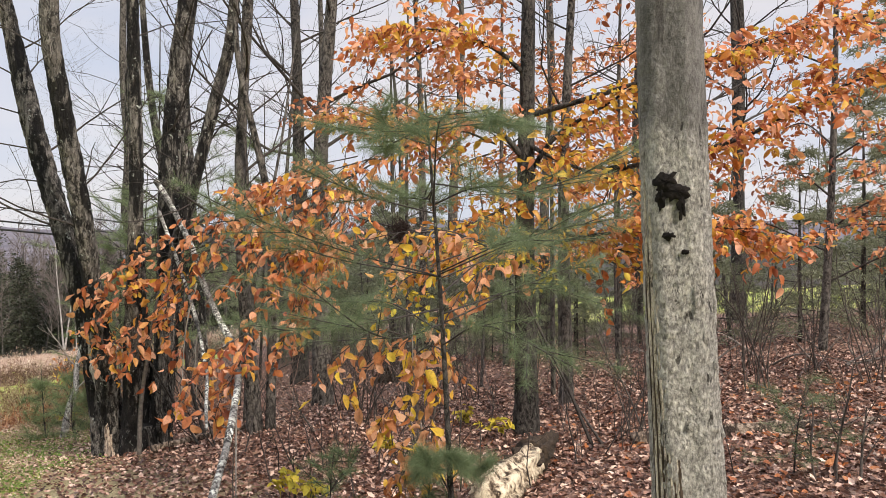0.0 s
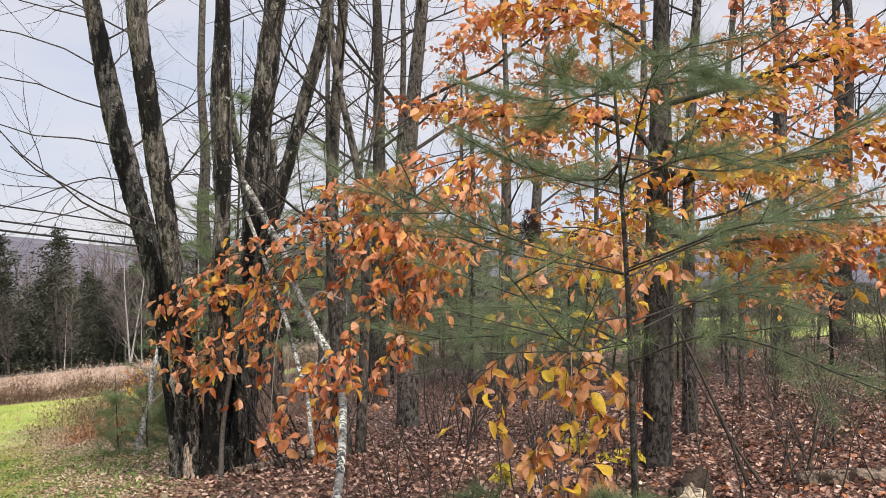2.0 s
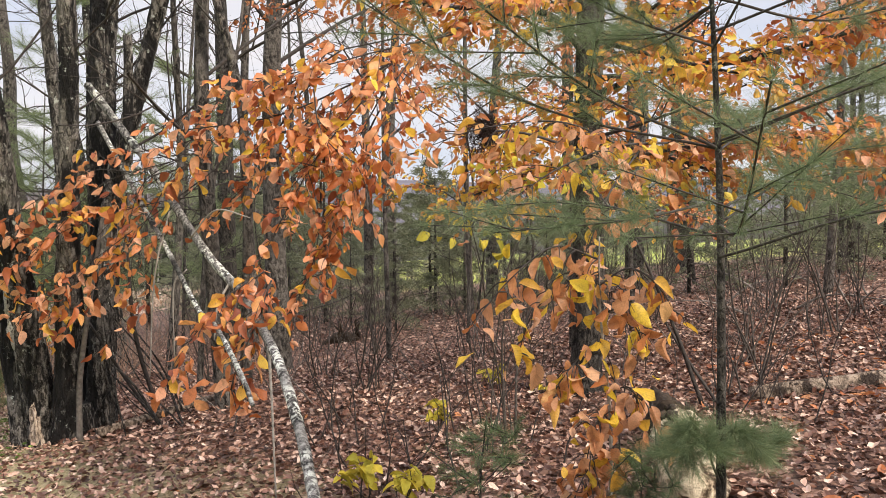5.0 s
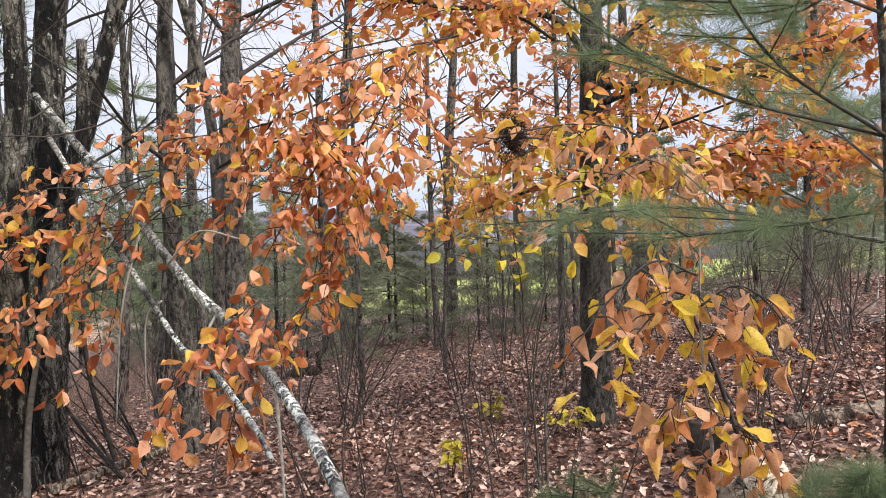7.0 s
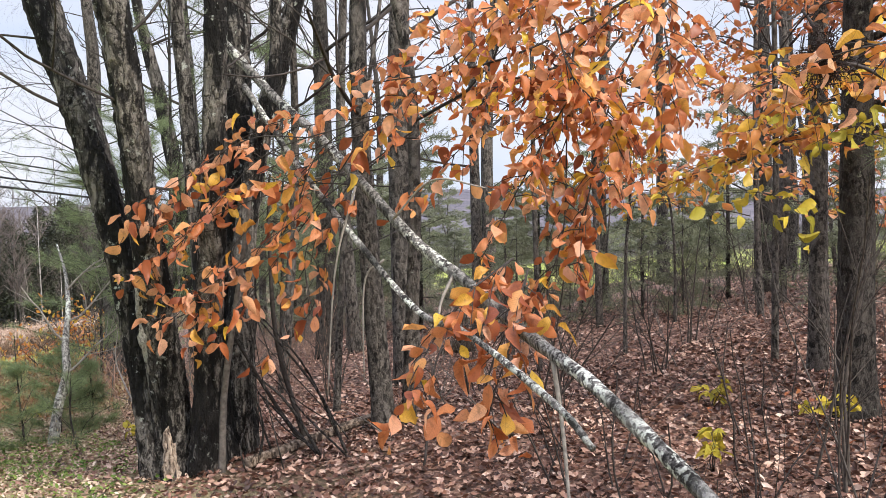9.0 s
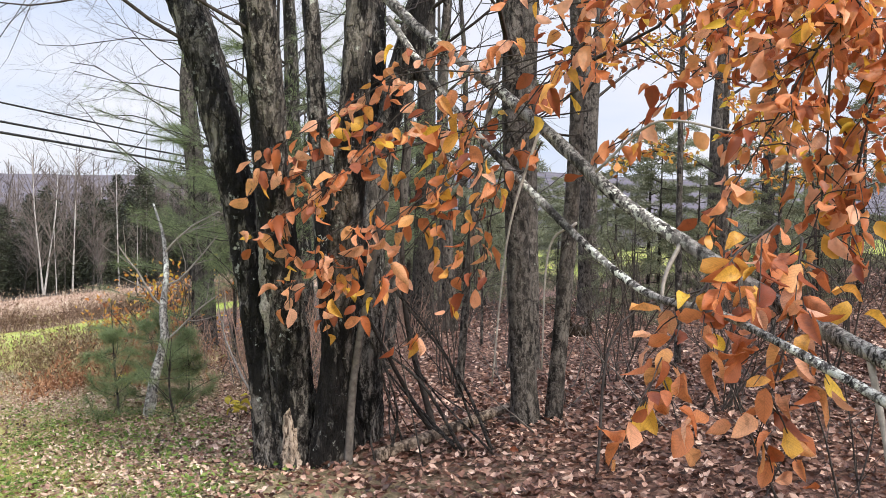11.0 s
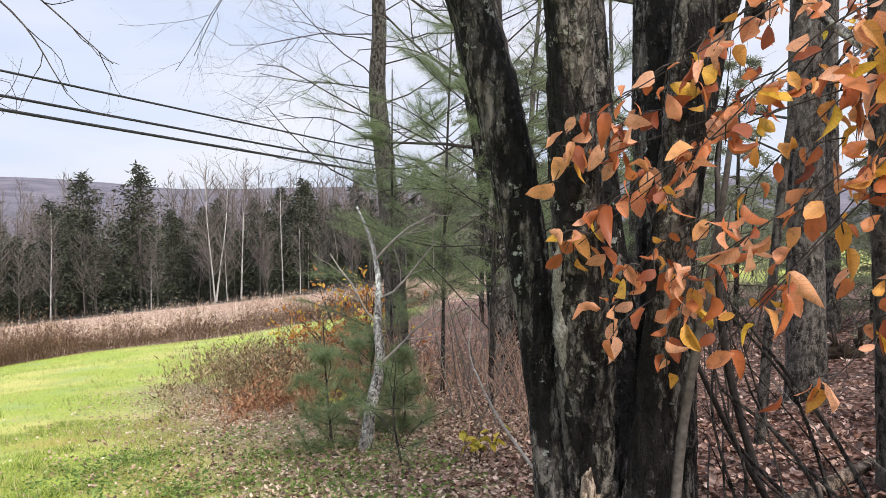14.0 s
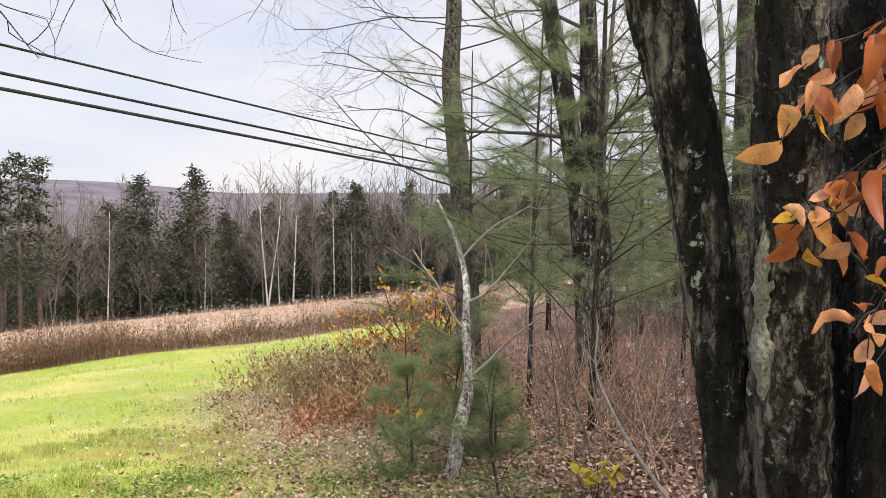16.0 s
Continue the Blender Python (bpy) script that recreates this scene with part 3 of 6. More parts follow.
def fresh_litter(n):
    """Newly fallen orange leaves under the beeches."""
    g = Geo()
    x, y = rng.uniform(-2.5, 6.0, n), rng.uniform(3.0, 9.5, n)
    keep = rng.random(n) < np.clip(0.1 + 0.25 * x, 0.03, 1.0)
    x, y = x[keep], y[keep]
    m = len(x)
    p = np.stack([x, y, height(x, y) + rng.uniform(0.02, 0.05, m)], -1)
    a = rng.uniform(0, 2 * np.pi, m)
    along = np.stack([np.cos(a), np.sin(a), rng.normal(0, 0.3, m)], -1)
    nor = np.stack([rng.normal(0, 0.5, m), rng.normal(0, 0.5, m), np.ones(m)], -1)
    g.scatter(*LEAF_KINDS[0], p, along, nor, rng.uniform(0.05, 0.095, m))
    return single(g, "leaf_litter", M_RUST, (0, 0, 0), "fresh orange-brown beech leaves lying on the older litter", "fallen leaves", kind="stuff", smooth=False)


fresh_litter(1500)


def lawn_grass(n, x0, x1, y0, y1, tall):
    g = Geo()
    x, y = rng.uniform(x0, x1, n), rng.uniform(y0, y1, n)
    keep = on_lawn(x + rng.normal(0, 0.5, n), y + rng.normal(0, 0.3, n)) & (meadow_side(x, y) < 0)
    x, y = x[keep], y[keep]
    m = len(x)
    p = np.stack([x, y, height(x, y) - 0.01], -1)
    along = np.stack([rng.normal(0, 0.5, m), rng.normal(0, 0.5, m), np.ones(m)], -1)
    v = BLADE[0] * (1, 0.11, 1)
    tuft = 0.75 + 0.5 * np.sin(x * 5.1 + 2 * np.sin(y * 3.7)) * np.sin(y * 6.3 + np.sin(x * 4.3))
    g.scatter(v, BLADE[1], p, along, rng.normal(0, 1, (m, 3)), rng.uniform(0.4, 1.5, m) * tall * tuft)
    return single(g, "lawn_grass", M_GRASS, (0, 0, 0), "short mown green lawn grass with scattered leaves", "grass", kind="stuff", smooth=False)


lawn_grass(110000, -10.5, -4.2, 8.0, 15.0, 0.07)
lawn_grass(60000, -20.0, -7.0, 13.0, 33.0, 0.07)


# ---------------------------------------------------------------- the clump of maple stems
CLUMP = np.array([-3.72, 9.62, float(height(-3.72, 9.62)) - 0.05])


def stem(parent, pts, radii, mat, sides=18, twigs=8, name="stem", label=""):
    """One stem of the clump: its lower run, then on up to a bare crown."""
    pts = [np.array(p, float) for p in pts]
    top = pts[-1]
    d = unit(pts[-1] - pts[-2])
    d = unit(d + np.array([0, 0, 0.5]))
    for k in range(3):
        top = top + d * 1.5 + rng.normal(0, 0.12, 3)
        pts.append(top)
        radii = list(radii) + [radii[-1] * 0.78]
    run = catmull(pts, 90)
    rad = np.interp(np.linspace(0, 1, 90), np.linspace(0, 1, len(radii)), radii)
    swell = 1 + 0.03 * np.sin(np.linspace(0, 21, 90) + rng.uniform(0, 6)) + 0.015 * rng.normal(0, 1, 90)
    g = Geo()
    ph = rng.uniform(0, 6, 3)
    plates = relief(9.0, 2 * np.pi * radii[1], 0.034, 0.11, 0.062)
    fat = np.interp(np.linspace(0, 1, 360), np.linspace(0, 1, 90), rad * swell)
    g.tube(catmull(pts, 360), fat, 3 * sides + 10, 0.004, True,
           lambda s, a: plates(s, a) + 0.05 * np.cos(2 * a + ph[0] + 5 * s) + 0.035 * np.cos(5 * a + ph[1] - 9 * s))
    body = g.build(name, mat, parent, parent.location, label)
    c = Geo()
    for k in range(twigs):
        f = rng.uniform(0.38, 0.98)
        i = int(f * 89)
        t = unit(run[min(i + 1, 89)] - run[i - 1])
        side = unit(np.cross(t, rng.normal(0, 1, 3)))
        grow(c, run[i], t * 0.6 + side, rng.uniform(1.2, 2.2), rad[i] * 0.11, 2, 0.05, 0.7, 4)
    grow(c, run[-1], d, 1.6, rad[-1] * 0.9, 2, 0.1, 0.6, 4)
    part_ob = tagged(c.build("branch_spray", M_TWIG, body, (0, 0, 0), "thin bare grey branches"), kind="stuff")
    part_ob.location = -np.asarray(parent.location)
    return run, rad


clump = thing("maple_clump", CLUMP, "clump of dark grey maple stems with black damp bark, bare crowned", "tree")
S1 = stem(clump, [(-3.95, 9.66, -1.15), (-4.05, 9.62, -0.4), (-4.15, 9.60, 0.3), (-4.27, 9.58, 1.0), (-4.45, 9.59, 1.7), (-4.68, 9.63, 2.4), (-4.88, 9.66, 3.1), (-5.10, 9.70, 4.0)],
          [0.16, 0.105, 0.104, 0.112, 0.124, 0.124, 0.112, 0.095], M_MAPLE)
S2 = stem(clump, [(-3.81, 9.69, -1.15), (-3.87, 9.54, -0.4), (-3.92, 9.40, 0.3), (-3.96, 9.26, 1.0), (-3.99, 9.10, 1.7), (-4.05, 8.95, 2.4), (-4.11, 8.80, 3.1), (-4.17, 8.66, 4.0)],
          [0.21, 0.138, 0.124, 0.113, 0.108, 0.107, 0.102, 0.094], M_MAPLE)
S4 = stem(clump, [(-3.62, 9.56, -1.15), (-3.58, 9.41, -0.4), (-3.54, 9.32, 0.3), (-3.49, 9.24, 1.0), (-3.45, 9.17, 1.7), (-3.42, 9.12, 2.4), (-3.42, 9.07, 3.1), (-3.42, 9.02, 4.0)],
          [0.16, 0.10, 0.09, 0.088, 0.08, 0.074, 0.072, 0.068], M_MAPLE)
S5 = stem(clump, [(-3.55, 9.98, -1.15), (-3.49, 10.12, -0.4), (-3.46, 10.24, 0.3), (-3.46, 10.31, 1.0), (-3.47, 10.37, 1.7), (-3.48, 10.44, 2.4), (-3.46, 10.52, 3.1), (-3.40, 10.6, 4.0)],
          [0.20, 0.135, 0.14, 0.148, 0.145, 0.138, 0.135, 0.125], M_MAPLE)
S6 = stem(clump, [(-3.45, 9.95, -1.05), (-3.40, 9.98, 0.47), (-3.27, 10.0, 1.45), (-3.10, 10.0, 2.1), (-2.94, 10.0, 2.7), (-2.79, 10.0, 3.3), (-2.58, 10.0, 4.2)],
          [0.15, 0.095, 0.085, 0.086, 0.074, 0.072, 0.066], M_MAPLE)
S7 = stem(clump, [(-3.55, 10.0, -1.0), (-3.75, 10.2, 0.6), (-3.85, 10.3, 1.9), (-3.95, 10.3, 3.2), (-3.92, 10.3, 4.4)], [0.12, 0.075, 0.065, 0.055, 0.045], M_MAPLE, 12)
# fine limbs that reach out over the lawn
for k in range(8):
    i = 43 + 5 * k
    g = Geo()
    grow(g, S1[0][i], (-1.0, rng.uniform(-0.5, 0.3), rng.uniform(0.1, 0.4)), rng.uniform(1.6, 2.6), 0.009, 3, 0.0, 0.6, 4, 0.16, sides=4)
    g.build("outer_limb", M_TWIG, clump, CLUMP, "fine bare limb reaching over the lawn")
g = Geo()
g.tube(catmull([(-3.10, 9.72, 1.6), (-3.08, 9.72, 2.2), (-3.07, 9.72, 2.75)], 14), np.linspace(0.05, 0.042, 14), 10, 0.04)
g.build("stub", M_MAPLE, clump, CLUMP, "broken-off dead stub")
g = Geo()
g.tube(catmull([(-3.50, 9.42, -1.0), (-3.46, 9.36, -0.3), (-3.36, 9.34, 0.35), (-3.30, 9.36, 0.75), (-3.24, 9.4, 1.2)], 40), np.linspace(0.029, 0.011, 40), 10, 0.03)
g.build("sprout", M_WOODTWIG, clump, CLUMP, "slender smooth grey sprout")
# flared root collar
g = Geo()
ring = catmull([(-3.74, 9.76, -1.35), (-3.74, 9.76, -1.0), (-3.74, 9.76, -0.62)], 12)
g.tube(ring, np.linspace(0.47, 0.25, 12), 48, 0.03, True, lambda s, a: 1 + 0.16 * np.cos(5 * a + 0.5) * (1 - s) + 0.08 * np.cos(9 * a))
g.build("root_collar", M_MAPLE, clump, CLUMP, "dark ridged root flare")
g = Geo()
g.tube(catmull([(-3.84, 9.50, -1.02), (-3.855, 9.475, -0.8), (-3.87, 9.45, -0.5)], 14), np.array([0.066, 0.068, 0.062, 0.066, 0.06, 0.055, 0.058, 0.05, 0.052, 0.046, 0.044, 0.04, 0.032, 0.02]), 22, 0.14)
g.build("scar", M_SCAR, clump, CLUMP, "bare pale wood where the bark is gone")
g = Geo()
g.tube(catmull([(-3.97, 9.425, -0.2), (-4.0, 9.36, 0.15), (-4.01, 9.31, 0.4), (-4.015, 9.265, 0.68)], 30), np.interp(np.linspace(0, 1, 30), [0, 0.3, 0.7, 1], [0.004, 0.04, 0.035, 0.004]) * (1 + 0.12 * rng.normal(0, 1, 30)), 12, 0.12)
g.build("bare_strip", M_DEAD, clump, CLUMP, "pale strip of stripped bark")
# dead suckers leaning out of the base
for k in range(14):
    a = rng.uniform(-0.9, 0.9)
    b = np.array([-3.46 + 0.22 * math.cos(a), 9.55 + 0.3 * math.sin(a), rng.uniform(-0.45, 0.35)])
    e = b + np.array([rng.uniform(-0.1, 0.8), rng.uniform(-0.45, 0.3), 0])
    e[2] = height(e[0], e[1]) + 0.005
    g = Geo()
    mid = (b + e) / 2 + rng.normal(0, 0.07, 3)
    g.tube(catmull([b, mid, e], 10), np.linspace(0.004, 0.009, 10) * rng.uniform(0.5, 1.6), 6, 0.06)
    g.build("dead_sucker", M_OAK, clump, CLUMP)


# ---------------------------------------------------------------- near trunk with flaking bark
def near_trunk():
    x, y = 0.76, 2.6
    base = np.array([0.86, 2.62, float(height(0.84, 2.62)) - 0.1])
    t = thing("standing_trunk", base, "grey standing trunk with flaking lichened bark and a split side", "tree")
    g = Geo()
    pts = catmull([base, (0.785, 2.6, 0.71), (0.745, 2.6, 1.5), (0.715, 2.6, 2.29), (0.68, 2.6, 3.6), (0.64, 2.62, 5.2), (0.6, 2.65, 7.0)], 420)
    rad = np.interp(np.linspace(0, 1, 420), [0, 0.12, 0.25, 0.4, 0.6, 1], [0.15, 0.118, 0.109, 0.105, 0.098, 0.06])
    crust = relief(7.4, 0.7, 0.022, 0.06, 0.022)
    g.tube(pts, rad, 110, 0.003, True, lambda s, a: crust(s, a) - 0.10 * np.exp(-((np.cos(a - 2.9) - 1) ** 2) / 0.004) + 0.02 * np.sin(5 * a + 9 * s))
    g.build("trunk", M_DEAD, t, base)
    for cx, cz, rx, rz in ((0.682, 1.705, 0.034, 0.034), (0.712, 1.675, 0.042, 0.028), (0.728, 1.635, 0.013, 0.04), (0.67, 1.66, 0.014, 0.035), (0.69, 1.54, 0.02, 0.012), (0.74, 1.49, 0.012, 0.009)):
        s = Geo()
        a, q = np.meshgrid(np.arange(26) * 2 * np.pi / 26, np.array([0.0, 0.35, 0.75, 1.0]))
        w = 1 + 0.22 * rng.normal(0, 1, a.shape)
        vx, vz = cx + rx * q * w * np.cos(a), cz + rz * q * w * np.sin(a)
        c0 = 0.745 - 0.04 * (cz - 1.5)
        vy = 2.6 - np.sqrt(np.maximum(0.001, 0.109 ** 2 - (vx - c0) ** 2)) - 0.004 - 0.003 * (1 - q ** 2) * rng.normal(0, 1, a.shape) + 0.008 * q ** 4
        s.add(np.stack([vx, vy, vz], -1), [(i * 26 + j, i * 26 + (j + 1) % 26, (i + 1) * 26 + (j + 1) % 26, (i + 1) * 26 + j) for i in range(3) for j in range(26)])
        s.build("knot", M_KNOT, t, base, "black rotten knot")
    split = [(3.36 + 0.085 * k, 0.0075 if k % 2 else 0.0055, k % 2) for k in range(11)]
    for off, r0, wood in split:
        mat, nm, lab = (M_SPLIT, "split_wood", "weathered bare wood in the split") if wood else (M_ROTDARK, "crack", "dark crack")
        reach = 1.7 - 1.25 * max(0.0, off - 3.5) + 0.12 * rng.normal()
        q = [(np.interp(z, [0.2, 0.71, 1.5, 2.29], [0.82, 0.785, 0.745, 0.715]) + math.cos(off + w) * rr, 2.6 + math.sin(off + w) * rr, z) for z, w, rr in ((0.1, 0.08, 0.124), (0.1 + 0.25 * reach, 0.02, 0.117), (0.1 + 0.5 * reach, 0.04, 0.112), (0.1 + 0.75 * reach, -0.02, 0.108), (reach, -0.03, 0.102))]
        k = Geo()
        k.tube(catmull(q, 40), np.interp(np.linspace(0, 1, 40), [0, 0.1, 0.85, 1], [r0, r0 * 1.1, r0, 0.003]), 9, 0.12)
        k.build(nm, mat, t, base, lab)
    b = Geo()
    b.tube(catmull([(0.82, 2.53, 0.94), (0.832, 2.512, 0.95), (0.838, 2.505, 0.96)], 5), [0.024, 0.02, 0.017, 0.013, 0.008], 8, 0.15)
    b.build("branch_stub", M_DEAD, t, base, "short broken branch stub")
    for k in range(26):
        z = rng.uniform(0.4, 1.45)
        a = rng.uniform(-2.5, -0.5)
        axis = np.array([np.interp(z, [0.2, 0.71, 1.5, 2.29], [0.82, 0.785, 0.745, 0.715]), 2.6, z])
        o, u = np.array([math.cos(a), math.sin(a), 0]), np.array([-math.sin(a), math.cos(a), 0])
        w, h = rng.uniform(0.006, 0.016), rng.uniform(0.015, 0.045)
        q = np.arange(9) * 2 * np.pi / 9
        rim = [axis + o * 0.1125 + u * w * math.cos(v) * e + np.array([0, 0, h * math.sin(v) * e]) for v, e in zip(q, rng.uniform(0.55, 1.2, 9))]
        lift = axis + o * rng.uniform(0.116, 0.121) + np.array([0, 0, -0.3 * h])
        f = Geo()
        f.add(rim + [lift], [(m, (m + 1) % 9, 9) for m in range(9)])
        f.build("bark_flake", M_DEAD, t, base)
    cr = Geo()
    for k in range(4):
        i = 310 + k * 32
        grow(cr, pts[i], (rng.normal(), rng.normal(), 0.5), 1.6, 0.03, 2)
    cr.build("branch_spray", M_TWIG, t, base)


near_trunk()


# ---------------------------------------------------------------- fallen limb leaning in the clump
def fallen_limb():
    base = np.array([-1.33, 4.2, float(height(-1.33, 4.2))])
    t = thing("fallen_limb", base, "long fallen limb with white lichen, leaning into the clump", "branch")
    pts = catmull([(-1.33, 4.2, -0.44), (-1.34, 4.36, -0.30), (-1.42, 4.98, -0.07), (-1.50, 5.65, 0.11), (-1.62, 6.37, 0.30), (-1.75, 6.99, 0.42), (-1.92, 7.50, 0.60), (-2.17, 7.92, 0.82), (-2.46, 8.36, 1.17), (-2.73, 8.90, 1.50), (-3.04, 9.42, 1.82), (-3.28, 9.72, 2.1), (-3.47, 9.88, 2.32)], 100)
    g = Geo()
    rad = np.interp(np.linspace(0, 1, 100), [0, 0.15, 0.4, 0.7, 1], [0.024, 0.025, 0.028, 0.031, 0.035])
    g.tube(pts, rad * (1 + 0.05 * rng.normal(0, 1, 100)), 14, 0.03)
    g.build("limb", M_LIMB, t, base)
    g = Geo()
    pts2 = catmull([(-1.74, 6.02, 0.17), (-1.81, 6.25, 0.27), (-2.02, 7.0, 0.43), (-2.2, 7.55, 0.48), (-2.5, 8.25, 0.83), (-2.9, 8.95, 1.35), (-3.28, 9.45, 1.93)], 60)
    g.tube(pts2, np.linspace(0.012, 0.022, 60) * (1 + 0.08 * rng.normal(0, 1, 60)), 9, 0.04)
    g.build("side_limb", M_LIMB, t, base)
    for a, b, c, r in (((-1.70, 6.74, 0.37), (-1.68, 6.64, 0.05), (-1.66, 6.55, -0.50), 0.011), ((-2.0, 7.62, 0.66), (-2.08, 7.58, 0.50), (-2.1, 7.52, 0.28), 0.010),
                       ((-2.5, 8.3, 1.15), (-2.63, 8.35, 0.65), (-2.69, 8.4, -0.12), 0.008), ((-2.35, 8.05, 0.72), (-2.46, 8.15, 0.58), (-2.47, 8.2, 0.0), 0.007),
                       ((-2.3, 7.9, 0.95), (-2.1, 7.7, 1.15), (-1.85, 7.5, 1.1), 0.008)):
        g = Geo()
        g.tube(catmull([a, b, c], 14), np.linspace(r, r * 0.5, 14), 6, 0.06)
        g.build("dead_twig", M_PALE, t, base)


fallen_limb()


# ---------------------------------------------------------------- beech sprays
def spray(run, side_len, n_side, leaf_len, droop, spread, joined=None, out=None, twig=None, per=0.05, skip=0.0):
    """Leaves along a curved twig and its side twigs: fills twig with wood and out with (place, along, normal, size)."""
    run = np.asarray(run, float)
    n = len(run)
    for k in range(n_side):
        f = (k + rng.uniform(0.0, 1.0)) / n_side
        i = min(n - 2, int(f * (n - 1)))
        t = unit(run[i + 1] - run[i])
        s = unit(np.cross(t, (0, 0, 1)) + rng.normal(0, 0.35, 3)) * (1 if k % 2 else -1)
        d = unit(t * rng.uniform(0.3, 0.9) + s * spread * rng.uniform(0.5, 1.3) + np.array([0, 0, rng.uniform(-0.8 * droop, 0.25)]))
        ln = side_len * rng.uniform(0.4, 1.25) * (1.1 - 0.45 * f)
        p0 = run[i]
        p1 = p0 + d * ln * 0.5
        p2 = p0 + d * ln + np.array([0, 0, -droop * ln * 0.45])
        c = catmull([p0, p1, p2], 12)
        if twig is not None:
            twig.tube(c[::2], np.linspace(0.0035, 0.0016, 6), 4, cap=False)
        m = max(2, int(ln / per))
        td = unit(p2 - p1)
        sd = unit(np.cross(td, (0, 0, 1)) + 1e-6)
        tn = unit(np.array([0, 0, 0.7]) + rng.normal(0, 0.6, 3))
        for j in range(m):
            if rng.random() < skip:
                continue
            a = c[min(11, int(((j + rng.uniform(0.2, 1.0)) / m) ** 0.7 * 11.5))] + rng.normal(0, 0.014, 3)
            al = unit(td * rng.uniform(0.2, 0.8) + sd * (1 if j % 2 else -1) * rng.uniform(0.3, 1.0) + np.array([0, 0, -droop * rng.uniform(0.0, 1.5)]) + rng.normal(0, 0.3, 3))
            nor = unit(tn + rng.normal(0, 0.42, 3))
            out.append((a, al, nor, leaf_len * rng.uniform(0.5, 1.15)))


def leaf_objects(parent, base, leaves, meshes=None):
    meshes = meshes or LEAF_MESHES
    for p, al, nor, s in leaves:
        z = unit(nor - al * (al @ nor))
        y = np.cross(z, al)
        ob = new("leaf", meshes[int(rng.integers(len(meshes)))])
        ob.parent = parent
        m = Matrix([[al[0] * s, y[0] * s, z[0] * s, p[0] - base[0]], [al[1] * s, y[1] * s, z[1] * s, p[1] - base[1]], [al[2] * s, y[2] * s, z[2] * s, p[2] - base[2]], [0, 0, 0, 1]])
        ob.matrix_basis = m


def leaf_mass(parent, base, leaves, mat, label=""):
    """The leaves past those built singly, as one mesh."""
    g = Geo()
    kinds = rng.integers(0, len(LEAF_KINDS), len(leaves))
    for k in range(len(LEAF_KINDS)):
        sel = [l for l, q in zip(leaves, kinds) if q == k]
        if sel:
            p, al, nor, s = (np.array(q) for q in zip(*sel))
            g.scatter(*LEAF_KINDS[k], p, al, nor, s)
    ob = g.build("foliage", mat, parent, base, label)
    tagged(ob, kind="stuff")
    return ob


def beech_branch(base, runs, label, leaf_len, side_len, n_side, droop=0.5, spread=0.8, singles=300, mat=None, wood=0.009, per=0.05, name="beech_branch", skip=0.0, group="", ground=False, bare=0, meshes=None):
    t = thing(name, base, label, "branch" if name == "beech_branch" else "sapling", group)
    leaves = []
    for r0, pts in runs:
        run = catmull(pts, 24)
        g = Geo()
        g.tube(run, np.linspace(r0, max(0.002, r0 * 0.3), 24), 7, 0.04)
        body = g.build("stem" if ground else "bough", M_PALE if ground and r0 > 0.008 else M_TWIG, t, base)
        tw = Geo()
        spray(run[bare:], side_len, n_side, leaf_len, droop, spread, None, leaves, tw, per, skip)
        ob = tagged(tw.build("twig_spray", M_TWIG, body, (0, 0, 0)), kind="stuff")
        ob.location = -np.asarray(t.location)
    order = rng.permutation(len(leaves))
    leaf_objects(t, base, [leaves[i] for i in order[:singles]], meshes)
    if len(leaves) > singles:
        leaf_mass(t, base, [leaves[i] for i in order[singles:]], mat or M_LEAVES)
    return t


# the spray that hangs before the clump
def fan(start, ends, sag, r0):
    """Twigs that fan out from one place to several, each with a little sag."""
    out = []
    for e in ends:
        s, e = np.array(start, float) + rng.normal(0, 0.2, 3), np.array(e, float)
        m1, m2 = s + (e - s) * 0.35 + (0, 0, sag), s + (e - s) * 0.7 + (0, 0, sag * 0.8)
        out.append((r0, [s, m1 + rng.normal(0, 0.05, 3), m2 + rng.normal(0, 0.05, 3), e]))
    return out


beech_branch((-2.35, 8.5, 1.5), fan((-2.35, 8.5, 1.5), [(-4.05, 9.02, 0.85), (-3.95, 8.95, 0.55), (-3.75, 8.85, 0.28), (-3.45, 8.8, 0.12), (-3.1, 8.7, 0.0), (-3.7, 9.0, 1.2), (-3.3, 8.9, 1.45), (-3.2, 8.75, 0.65), (-2.8, 8.6, 0.35), (-3.95, 9.0, 1.05), (-3.85, 8.9, 0.68), (-3.6, 8.85, 0.45), (-3.5, 8.9, 0.95), (-3.3, 8.85, 0.3)], 0.12, 0.0045),
             "beech branch of drooping orange leaves before the dark stems", 0.108, 0.24, 9, 0.7, 0.95, 300, per=0.052, bare=8)

# the tips of that spray, close against the bark
beech_branch((-3.45, 8.95, 0.95), [
    (0.003, [(-3.4, 8.95, 1.1), (-3.62, 8.98, 1.1), (-3.82, 9.0, 1.02), (-4.0, 9.0, 0.88)]),
    (0.003, [(-3.42, 8.93, 0.9), (-3.65, 8.95, 0.85), (-3.85, 8.98, 0.72), (-4.0, 9.0, 0.55)]),
    (0.003, [(-3.4, 8.92, 0.7), (-3.58, 8.92, 0.6), (-3.72, 8.92, 0.45), (-3.82, 8.92, 0.25)]),
    (0.003, [(-3.35, 8.9, 0.6), (-3.45, 8.9, 0.48), (-3.55, 8.9, 0.32), (-3.6, 8.9, 0.12)]),
], "twig tips of salmon and orange beech leaves before dark bark", 0.108, 0.15, 8, 0.8, 0.8, 200, per=0.045, bare=5)

